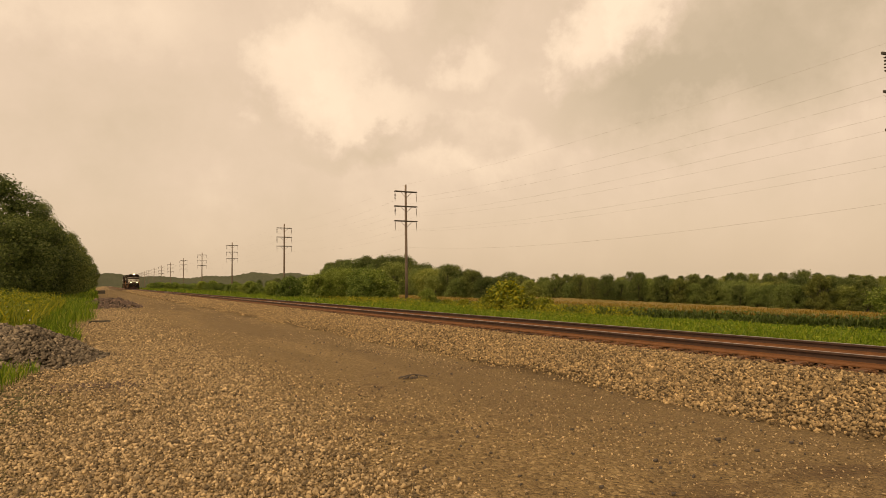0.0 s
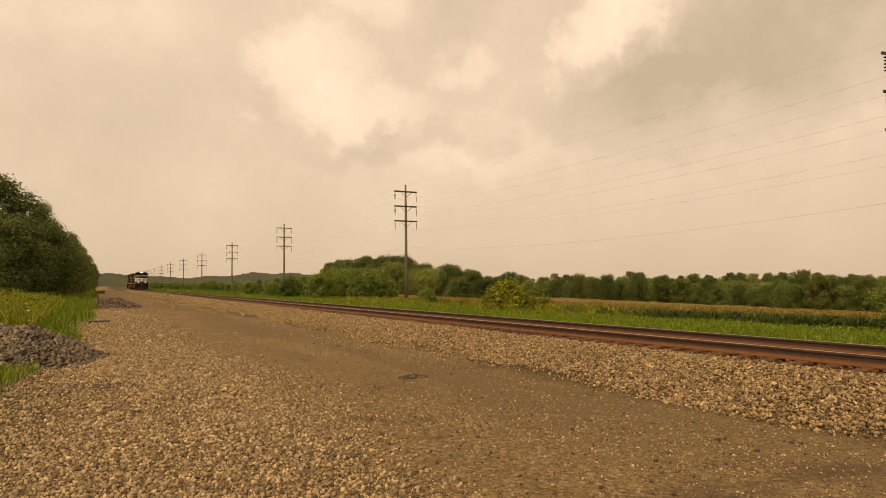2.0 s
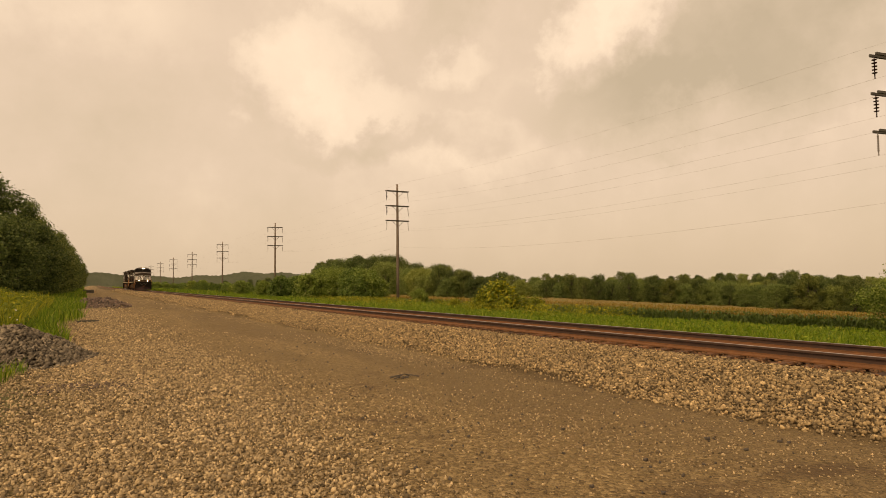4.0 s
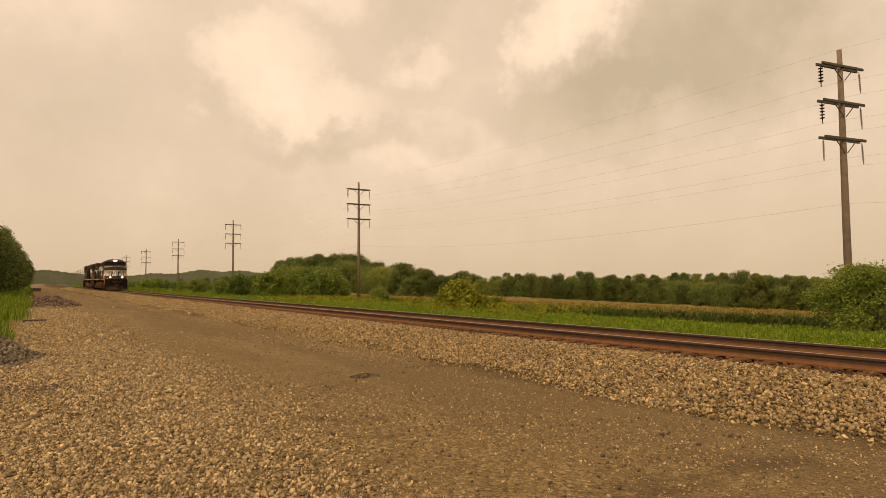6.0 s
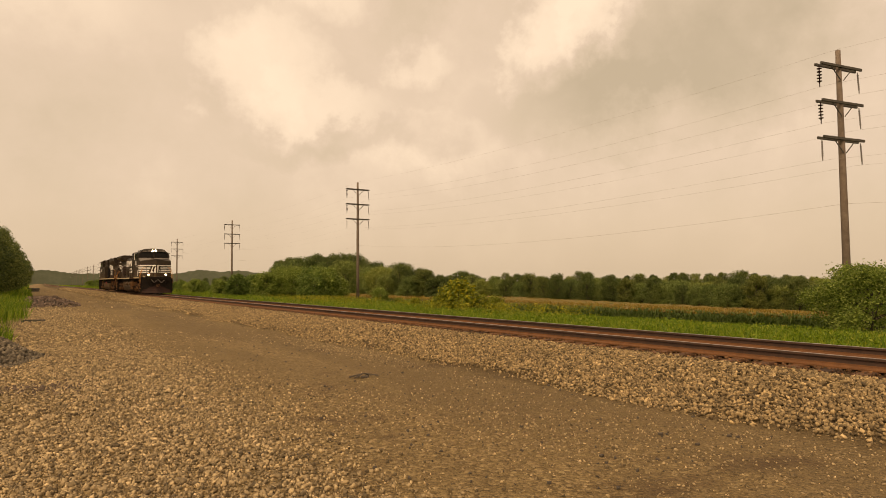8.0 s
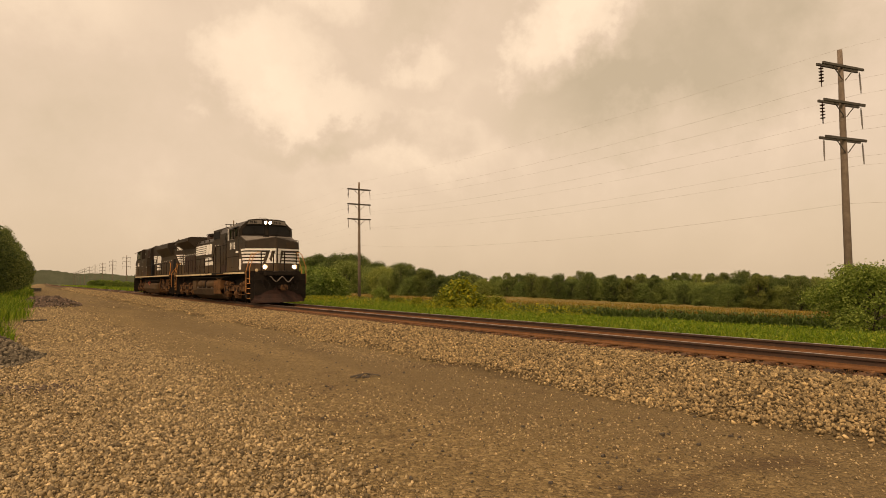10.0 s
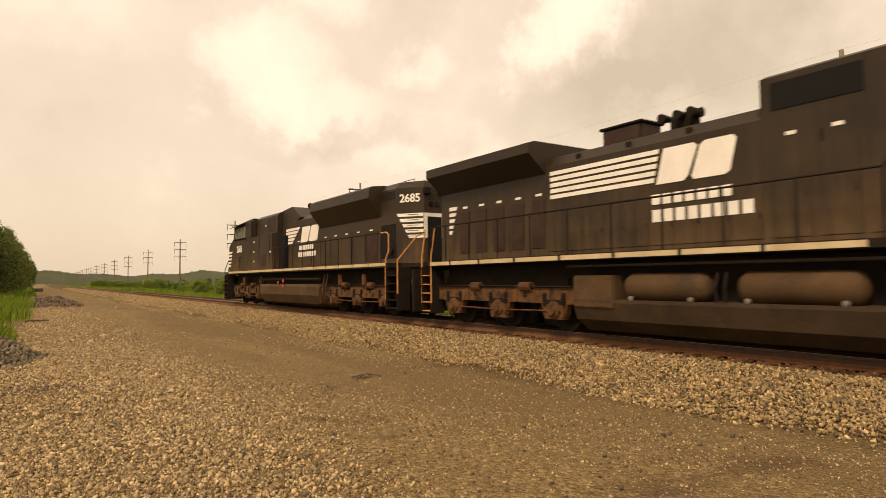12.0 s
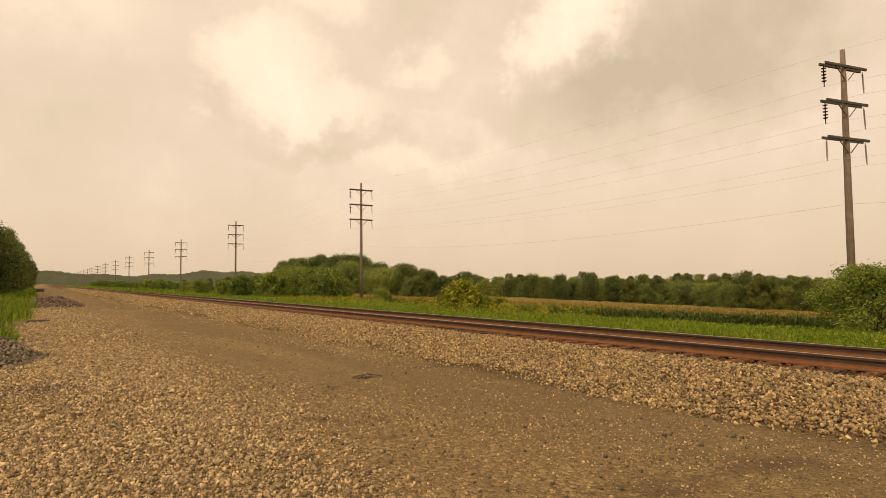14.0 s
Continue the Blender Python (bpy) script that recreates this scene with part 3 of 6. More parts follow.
# ---- small things on the lot ----
def make_litter():
    rng = random.Random(21)
    z = -0.53
    clump = new("debris_clump")
    clump.location = (5.05, 10.0, float(height(5.05, 10.0)))
    for k in range(9):
        x, y = rng.uniform(-0.14, 0.14), rng.uniform(-0.1, 0.1)
        r = rng.uniform(0.012, 0.028)
        part("clod", disc_stack(bmesh.new(), (x, y, 0), (rng.uniform(-0.3, 0.3), 0.1, 1), [(0, r), (r * 0.8, r * 1.1), (r * 1.6, r * 0.6)], 7), BARK, clump)
    for k in range(6):
        a = rng.uniform(0, 3.1)
        part("twig", tube(bmesh.new(), [(-0.3 * math.cos(a), -0.2 * math.sin(a), 0.02), (0, 0, 0.07), (0.25 * math.cos(a + 0.3), 0.2 * math.sin(a), 0.015)], 0.007, 5), BARK, clump)
    tagged(clump, "small clump of dark debris and twigs on the gravel", "debris")
    stack = new("sleeper_stack")
    stack.location = (1.2, 150, float(height(1.2, 150)))
    for r in range(3):
        for q in range(4 - r % 2):
            part("old_sleeper", block(-1.3, 1.3, q * 0.27 + 0.1 * (r % 2), q * 0.27 + 0.24 + 0.1 * (r % 2), r * 0.24, r * 0.24 + 0.23, 0.02), ARMWOOD, stack)
    tagged(stack, "stack of old dark sleepers beside the gravel road", "timber stack")
    board = new("timber_scrap", mesh_of(block(-0.45, 0.45, -0.07, 0.07, 0.0, 0.09, 0.015)))
    board.data.materials.append(ARMWOOD)
    board.matrix_basis = pose(0.35, 33, float(height(0.35, 33)), 0, 0, 12)
    tagged(board, "short dark scrap of timber on the gravel", "timber scrap")
    g = np.random.default_rng(31)
    n = 420
    x, y = g.normal(0.15, 0.45, n), g.normal(12.1, 0.3, n)
    s = g.uniform(0.02, 0.06, n)
    stones("rusty_litter", np.stack([x, y, height(x, y) + s * 0.15], 1), s, BROWNSTONE, "patch of rust-coloured litter on the gravel", 7)


make_litter()


# ---- plants ----
def leaf_quads(centres, size, rng, flat=0.0, facing=None):
    """Leaves as folded quads with random turns, as vertices (N, 4, 3). facing: the way that each leaf tends to face."""
    n = len(centres)
    d = rng.normal(0, 1, (n, 3))
    d[:, 2] *= 1 - flat
    o = rng.normal(0, 1, (n, 3))
    if facing is not None:
        o = facing + np.array([0, 0, 0.5]) + o * 0.7
        o /= np.linalg.norm(o, axis=1)[:, None]
        d -= o * (d * o).sum(1)[:, None]
    d /= np.linalg.norm(d, axis=1)[:, None]
    u = np.cross(d, o)
    u /= np.linalg.norm(u, axis=1)[:, None]
    s = (np.ones(n) * size * rng.uniform(0.6, 1.3, n))[:, None]
    fold = np.cross(d, u) * s * rng.uniform(-0.3, 0.3, (n, 1))
    return np.stack([centres - d * s, centres - u * s * 0.55 + fold, centres + d * s, centres + u * s * 0.55 + fold], 1)


def quad_mesh(v):
    n = len(v)
    return poly_mesh(v.reshape(-1, 3), np.arange(n * 4).reshape(n, 4))


def crown_points(n, clumps, rng, shell=0.3):
    """Points in the outer part of many clumps (x, y, z, radius)."""
    c = np.array(clumps)
    w = c[:, 3] ** 2
    k = rng.choice(len(c), n, p=w / w.sum())
    d = rng.normal(0, 1, (n, 3))
    d /= np.linalg.norm(d, axis=1)[:, None]
    r = c[k, 3] * rng.uniform(shell, 1.0, n) ** 0.7 * (1 + 0.22 * np.abs(rng.normal(0, 1, n)))
    return c[k, :3] + d * r[:, None] * np.array([1, 1, 0.8]), d


def make_tree(name, seed, h, w, leaves, size, material, label, category="tree", low=0.18, group="", clump=(0.13, 0.22), many=22):
    """A tree or bush: tapered trunk and limbs, and a crown of many small leaves in uneven clumps."""
    rng = np.random.default_rng(seed)
    root = new(name)
    bm = bmesh.new()
    top = Vector((rng.uniform(-0.05, 0.05) * h, rng.uniform(-0.05, 0.05) * h, h * 0.8))
    tube(bm, [(0, 0, -0.4), (0, 0, h * 0.08), top * 0.5, top], [h * 0.028, h * 0.02, h * 0.014, h * 0.004], 7)
    clumps = []
    count = int(many * (1 + 0.45 * rng.uniform()))
    for k in range(count):
        f = low + (0.97 - low) * (k + rng.uniform(0, 1)) / count
        wide = w * 0.5 * math.sin(math.pi * min(1, (f - low * 0.6) ** 0.75 * 0.98)) ** 0.7
        a = k * 2.4 + rng.uniform(-0.5, 0.5)
        r = wide * rng.uniform(0.35, 0.9)
        c = Vector((r * math.cos(a), r * math.sin(a), h * f))
        rad = w * rng.uniform(*clump)
        c.z = min(c.z, h - rad * 0.75)
        clumps.append((*c, rad))
        if k % 3 == 0:
            base = top * max(0.15, f - 0.22)
            tube(bm, [base, base.lerp(c, 0.6) + Vector((0, 0, -0.03 * h)), c], [h * 0.009, h * 0.006, h * 0.002], 5)
    part("trunk", bm, BARK, root)
    at, out = crown_points(leaves, clumps, rng)
    v = leaf_quads(at, size, rng, 0.3, out)
    part("crown", quad_mesh(v), material, root)
    return tagged(root, label, category, group)


def put(ob, x, y, s=1.0, turn=0.0, sink=0.0):
    ob.matrix_basis = pose(x, y, float(height(x, y)) - sink, 0, 0, turn) @ Matrix.Scale(s, 4)
    return ob


def plant(ob, x, y, s=1.0, turn=0.0, sink=0.0):
    c = copy_thing(ob, pose(x, y, float(height(x, y)) - sink, 0, 0, turn))
    c.scale = (s, s, s * 1.0)
    return c


def seen_at(px, depth_x):
    """Where the line of sight of heading px degrees from the track crosses x = depth_x."""
    return depth_x / math.tan(radians(px))


def make_trees():
    rng = random.Random(11)
    kinds = [make_tree("tree", 20 + k, h, w, 11000, 0.17, m, "broadleaf tree in full summer leaf at the field's edge", group="trees along the field", clump=(0.09, 0.19), many=34)
             for k, (h, w, m) in enumerate(((11, 8.5, LEAF), (13, 9, DARKLEAF), (9.5, 8, LEAF), (12, 7, DARKLEAF), (10, 10, LEAF)))]
    used = set()

    def stand(k, x, y, s):
        turn = rng.uniform(0, 360)
        if k not in used:
            used.add(k)
            ob = put(kinds[k], x, y, 1.0, turn)
            ob.scale = (s, s, s)
        else:
            plant(kinds[k], x, y, s, turn)
    # the wood behind the corn, by heading from the track
    h = 27.0
    while h < 76:
        for row in range(3):
            x = 128 + row * 12 + rng.uniform(-4, 4)
            hh = h + rng.uniform(-0.4, 0.4)
            s = (0.66 + 0.28 * rng.random() ** 0.8) * (0.86 - 0.05 * (h > 62))
            stand(rng.randrange(5), x, seen_at(hh, x), s)
        h += 0.95 + 0.35 * rng.random()
    # a further belt of trees that closes the horizon
    for k in range(64):
        hh, x = 28 + 50 * (k + rng.random()) / 64, rng.uniform(285, 320)
        stand(rng.randrange(5), x, seen_at(hh, x), rng.uniform(0.78, 0.98))
    # the taller clump of trees further along
    for k in range(80):
        hh = 18.6 + 17.4 * (k + rng.random()) / 80
        x = rng.uniform(74, 96)
        s = float(np.interp(hh, [18, 19.5, 25, 28, 31, 36], [0.95, 1.26, 1.15, 0.96, 0.78, 0.6])) + rng.uniform(-0.16, 0.06)
        stand(rng.randrange(5), x, seen_at(hh, x), s)
    # far woods towards the vanishing point
    for k in range(44):
        hh = rng.uniform(3.2, 17)
        x = rng.uniform(90, 130)
        stand(rng.randrange(5), x, min(seen_at(hh, x), 1500), rng.uniform(0.5, 0.72))
    # row on the other side of the gravel road
    tall = make_tree("roadside_tree", 41, 14, 8.5, 22000, 0.15, DARKLEAF, "tall dark leafy tree beside the gravel road", group="trees beside the road", clump=(0.09, 0.18), many=36)
    put(tall, -9.6, 80, 1.0)
    for x, y, s in ((-15, 84, 1.05), (-9.6, 112, 1.0), (-8.2, 138, 1.0), (-6.8, 165, 0.95), (-6.2, 195, 0.98), (-5, 230, 0.95), (-3.2, 270, 0.9), (-2.5, 320, 0.85), (-1, 380, 0.9)):
        plant(tall, x + float(bend(y)) + 0.4, y, s * 1.06, rng.uniform(0, 360))
    low = make_tree("roadside_tree", 42, 7.5, 8, 20000, 0.12, DARKLEAF, "low spreading dark green tree beside the gravel road", low=0.06, group="trees beside the road", clump=(0.08, 0.17), many=36)
    put(low, -10.2, 66, 1.05)
    for x, y, s in ((-8.2, 76, 1.08), (-6.6, 86, 1.1), (-5.4, 98, 1.05), (-4.6, 112, 1.0), (-4.2, 130, 1.0), (-4, 152, 0.95), (-3.6, 180, 1.0), (-3, 215, 1.0), (-13, 62, 0.9)):
        plant(low, x + 0.6, y, s * 1.1, rng.uniform(0, 360))


def make_hills():
    """Far wooded ridges on the horizon."""
    rng = np.random.default_rng(4)
    for name, dist, h0, seed in (("distant_ridge", 1500, 16, 1), ("distant_ridge", 2300, 32, 2)):
        rings = []
        for k in range(240):
            a = radians(-12 + 38 * k / 239)
            x, y = dist * math.sin(a), dist * math.cos(a)
            top = h0 + h0 * 0.22 * math.sin(k * 0.075 + seed) + h0 * 0.1 * math.sin(k * 0.27 + 2 * seed) + rng.uniform(-1.8, 1.8)
            rings.append([(x, y, -30), (x, y, top), (x + 60 * math.sin(a), y + 60 * math.cos(a), -30)])
        tagged(part(name, loft(bmesh.new(), rings), HILLS), "low wooded ridge on the far horizon", "hills", kind="structure")


make_hills()


def make_bushes():
    big = make_tree("shrub", 51, 3.6, 6.4, 26000, 0.068, BUSHLEAF, "dense green leafy shrub growing round a pole foot", "bush", low=0.08, group="bushes along the verge", clump=(0.05, 0.13), many=70)
    put(big, 32.0, 12.4, 0.92)
    for h, x, s in ((20.3, 30, 1.25), (19.2, 31, 1.05), (21.2, 33, 0.95)):
        plant(big, x, seen_at(h, x), s, 70 * h)
    mid = make_tree("shrub", 52, 3.2, 3.8, 6500, 0.1, BUSHLEAF, "leafy green shrub on the railway verge", "bush", low=0.04, group="bushes along the verge", clump=(0.08, 0.17), many=40)
    rng = random.Random(8)
    gold = make_tree("shrub", 53, 2.3, 2.6, 2600, 0.11, WEED, "yellow-green bushy weed clump on the verge", "bush", low=0.08, group="bushes along the verge")
    put(gold, 24, seen_at(35.7, 24), 1.0)
    for h, x, s in ((37.5, 25, 0.6), (34, 26, 0.6), (39, 27, 0.55), (31.5, 28, 0.4), (30, 29, 0.35)):
        plant(gold, x, seen_at(h, x), s, rng.uniform(0, 360))
    put(mid, 27, 66, 1.0)
    for h, x, s in ((22.2, 30, 1.35), (23.3, 29, 1.25), (24.2, 31, 1.0), (28.3, 32, 0.62), (16.2, 31, 0.95), (17.0, 30, 1.1), (17.6, 32, 0.8), (19.2, 30, 0.62), (20.4, 31, 0.75), 
                    (14.2, 29, 0.55), (12.6, 30, 0.7), (11.2, 28, 0.8), (10.4, 30, 0.6), (9.3, 29, 0.85), (8.4, 30, 0.75), (7.6, 28, 0.9), (7, 30, 0.7), (6.3, 28, 0.9), (5.6, 29, 1.0), (5.0, 28, 1.1), (4.4, 27, 1.1)):
        plant(mid, x, seen_at(h, x), s, rng.uniform(0, 360))
    # the unbroken belt of scrub further down the line
    h = 4.2
    while h < 18.5:
        x = rng.uniform(25, 33)
        plant(mid, x, seen_at(h, x), rng.uniform(0.7, 1.2), rng.uniform(0, 360), 0.2)
        h += 0.05 * h


def blades(n, xr, yr, tall, wide, rng, lean=0.3, keep=None):
    """Grass blades as thin bent quads."""
    x, y = rng.uniform(*xr, n), rng.uniform(*yr, n)
    if keep is not None:
        k = keep(x, y)
        x, y = x[k], y[k]
    n = len(x)
    x = x + bend(y)
    z = height(x, y) - 0.02
    h = rng.uniform(0.45, 1.0, n) * tall
    h *= 0.75 + 0.5 * (0.5 + 0.5 * np.sin(x * 0.9 + 1.7 * np.sin(y * 0.31)) * np.sin(y * 0.53 + x * 0.2))
    a = rng.uniform(0, math.tau, n)
    w = wide * rng.uniform(0.6, 1.3, n)
    dx, dy = np.cos(a) * w, np.sin(a) * w
    lx, ly = rng.normal(0, lean, n) * h, rng.normal(0, lean, n) * h
    p = np.stack([x, y, z], 1)
    mid = p + np.stack([lx * 0.3, ly * 0.3, h * 0.6], 1)
    tip = p + np.stack([lx, ly, h], 1)
    side = np.stack([dx, dy, np.zeros(n)], 1)
    return np.stack([p - side * 0.6, mid - side, tip, mid + side], 1)


def make_verges():
    rng = np.random.default_rng(9)
    far = [blades(60000, (14.4, 24), (-4, 40), 0.5, 0.016, rng, 0.34), blades(40000, (24, 38), (-4, 60), 0.26, 0.02, rng, 0.34), blades(24000, (14.6, 37), (40, 120), 0.6, 0.04, rng),
           blades(12000, (14.6, 36), (120, 400), 1.0, 0.1, rng)]
    n = 800
    px, py = rng.uniform(15.0, 25, n), 4 + 90 * rng.uniform(0, 1, n) ** 1.3
    k = np.repeat(np.arange(n), 40)
    pts = np.stack([px[k], py[k], height(px[k], py[k])], 1) + np.stack([rng.normal(0, 0.25, len(k)), rng.normal(0, 0.25, len(k)), rng.uniform(0.05, 0.48, len(k))], 1)
    far.append(leaf_quads(pts, 0.048, rng, 0.2))
    ob = part("verge_grass", quad_mesh(np.concatenate(far)), GRASS)
    tagged(ob, "lush bright green grass and weeds on the railway verge", "grass", kind="stuff")
    n = 260
    px, py = rng.uniform(20, 29, n), 24 + 40 * rng.uniform(0, 1, n)
    keep = np.sin(px * 0.5 + 2) * np.sin(py * 0.22 + 1) > -0.1
    px, py = px[keep], py[keep]
    k = np.repeat(np.arange(len(px)), 60)
    pts = np.stack([px[k], py[k], height(px[k], py[k])], 1) + np.stack([rng.normal(0, 0.28, len(k)), rng.normal(0, 0.28, len(k)), rng.uniform(0.1, 0.85, len(k))], 1)
    wild = [leaf_quads(pts, 0.055, rng, 0.2)]
    ob = part("goldenrod", quad_mesh(np.concatenate(wild)), WEED)
    tagged(ob, "yellow-green goldenrod among the verge grass", "weeds", kind="stuff")
    edge = lambda x, y: x < -0.7 + 0.5 * np.sin(y * 0.4) + 0.012 * y - 1.3 * np.exp(-((y - 17) / 3.0) ** 2)
    left = [blades(22000, (-9, 0.4), (19.5, 60), 0.75, 0.016, rng, keep=edge), blades(7000, (-6, -0.6), (9, 14.6), 0.4, 0.01, rng, keep=lambda x, y: x < -1.25 + 0.15 * (y - 12)),
            blades(9000, (-9, 0.8), (60, 140), 0.8, 0.04, rng, keep=edge), blades(6000, (-9, 1.0), (140, 500), 1.0, 0.1, rng)]
    ob = part("roadside_grass", quad_mesh(np.concatenate(left)), GRASS)
    tagged(ob, "long green grass beside the gravel lot", "grass", kind="stuff")
    gold = [blades(15000, (-9, -1.6), (21, 48), 1.25, 0.018, rng, keep=lambda x, y: np.sin(x * 0.8 + 0.6) * np.sin(y * 0.35 + 2) > -0.35)]
    n = 620
    px, py = rng.uniform(-9.5, -1.7, n), rng.uniform(20.5, 50, n)
    tall = rng.uniform(0.9, 1.75, n) * (0.7 + 0.3 * np.clip((-px - 1.5) / 2.5, 0, 1))
    k = np.repeat(np.arange(n), 70)
    f = rng.uniform(0.15, 1.0, len(k))
    pts = np.stack([px[k], py[k], height(px[k], py[k])], 1) + np.stack([rng.normal(0, 0.16, len(k)), rng.normal(0, 0.16, len(k)), tall[k] * f], 1)
    gold.append(leaf_quads(pts, 0.055, rng, 0.2))
    ob = part("roadside_goldenrod", quad_mesh(np.concatenate(gold)), WEED)
    tagged(ob, "tall yellowing goldenrod beside the gravel lot", "weeds", kind="stuff")
    n = 90
    x, y = rng.uniform(-4.5, -1.6, n), rng.uniform(13, 30, n)
    ob = part("white_flowers", quad_mesh(leaf_quads(np.stack([x, y, height(x, y) + rng.uniform(0.55, 1.0, n)], 1), 0.045, rng, 0.0)), PETAL)
    tagged(ob, "small white wild flowers among the weeds", "flowers", kind="stuff")


def make_corn():
    rng = np.random.default_rng(12)
    n = 24000
    x = 40 + 84 * rng.uniform(0, 1, n) ** 2.6
    x = np.where(x < 50, np.round(x / 0.76) * 0.76 + rng.normal(0, 0.05, n), x)
    y = rng.uniform(8, 230, n)
    keep = (y < np.where(x < 72, x * 2.5, x * 1.8)) & (y > x * 0.22)
    x, y = x[keep], y[keep]
    n = len(x)
    z = height(x, y)
    h = rng.uniform(2.05, 2.45, n)
    p = np.stack([x, y, z], 1)
    up = np.array([0, 0, 1.0])
    quads = []
    side = np.stack([np.full(n, 0.01), np.full(n, 0.03), np.zeros(n)], 1)
    quads.append(np.stack([p - side, p + side, p + side * 0.5 + up * h[:, None], p - side * 0.5 + up * h[:, None]], 1))
    for k in range(6):
        a = rng.uniform(0, math.tau, n)
        d = np.stack([np.cos(a), np.sin(a), np.zeros(n)], 1)
        b = p + up * (h * (0.3 + 0.11 * k))[:, None]
        m = b + d * 0.3 + up * 0.28
        t = b + d * 0.7 + up * rng.uniform(-0.15, 0.2, n)[:, None]
        w = np.cross(d, up) * 0.05
        quads.append(np.stack([b, m - w, t, m + w], 1))
    tass = []
    top = p + up * (h - 0.05)[:, None]
    for k in range(3):
        a = rng.uniform(0, math.tau, n)
        d = np.stack([np.cos(a), np.sin(a), np.zeros(n)], 1) * 0.12
        w = np.cross(d, up) * 0.16
        tass.append(np.stack([top - w * 0.4, top + d * 0.5 + up * 0.12 - w, top + d + up * 0.22, top + d * 0.5 + up * 0.12 + w], 1))
    # the closed canopy inside the field
    gx, gy = np.meshgrid(np.concatenate([np.arange(41.5, 70, 0.8), np.arange(70, 126, 2.5)]), np.arange(8, 246, 1.6))
    gy = np.clip(gy, gx * 0.2, gx * np.interp(gx, [70, 76], [2.5, 1.8]))
    gz = height(gx, gy) + 2.16 + rng.normal(0, 0.1, gx.shape)
    c = gx.shape[1]
    i = np.arange(gx.shape[0] - 1)[:, None] * c + np.arange(c - 1)[None]
    f = np.stack([i, i + 1, i + c + 1, i + c], -1).reshape(-1, 4)
    field = new("corn_field", None)
    part("canopy", poly_mesh(np.stack([gx, gy, gz], -1).reshape(-1, 3), f), surface("tassel_canopy", (0.15, 0.104, 0.022), (0.24, 0.162, 0.036), 0.95, 0, 0.3, 9, 0.8, 0.2), field, "closed tops of ripening corn")
    part("stalks", quad_mesh(np.concatenate(quads)), CORN, field, "green corn stalks and leaves")
    part("tassels", quad_mesh(np.concatenate(tass)), TASSEL, field, "tan corn tassels")
    for o in field.children:
        o["kind"] = "stuff"
    tagged(field, "field of tall corn with tan tassels", "corn field", kind="stuff")


make_trees()
make_bushes()
make_verges()
make_corn()


# ---- locomotives: local x across, y back from the leading end, z up from the rail ----
def sym(pts):
    """Mirror a half outline [(x < 0, z)] to a closed one."""
    return pts + [(-x, z) for x, z in reversed(pts)]


def text_part(name, words, parent, material, m, size, label=""):
    c = bpy.data.curves.new(name, "FONT")
    c.body, c.size, c.extrude, c.offset = words, size, 0.004, size * 0.022
    c.align_x, c.align_y = "LEFT", "BOTTOM_BASELINE"
    tmp = bpy.data.objects.new(name, c)
    me = bpy.data.meshes.new_from_object(tmp)
    bpy.data.objects.remove(tmp)
    me.materials.clear()
    me.materials.append(material)
    ob = part(name, me, material, parent, label)
    ob.matrix_basis = m
    return ob


def on_side(y, z, x):
    """Pose of writing on the side that faces -x; it reads towards -y."""
    return Matrix(((0, 0, -1, x), (-1, 0, 0, y), (0, 1, 0, z), (0, 0, 0, 1)))


def plate_yz(x, pts, thick=0.008):
    """A thin plate on a side facing -x with the outline pts [(y, z)]."""
    return across(pts, x - thick, x + thick)


def wheelset(parent, y):
    root = new("wheelset")
    root.parent = parent
    root.location = (0, y, 0.533)
    for s in (-1, 1):
        bm = disc_stack(bmesh.new(), (s * 0.68, 0, 0), (s, 0, 0), [(0, 0.555), (0.03, 0.533), (0.12, 0.528), (0.13, 0.46), (0.10, 0.40), (0.09, 0.2), (0.15, 0.14), (0.16, 0.05)], 28)
        w = part("wheel", bm, FRAME, root, "steel wheel with a bright tread")
    part("axle", tube(bmesh.new(), [(-0.9, 0, 0), (0.9, 0, 0)], 0.09, 10), FRAME, root)
    return root


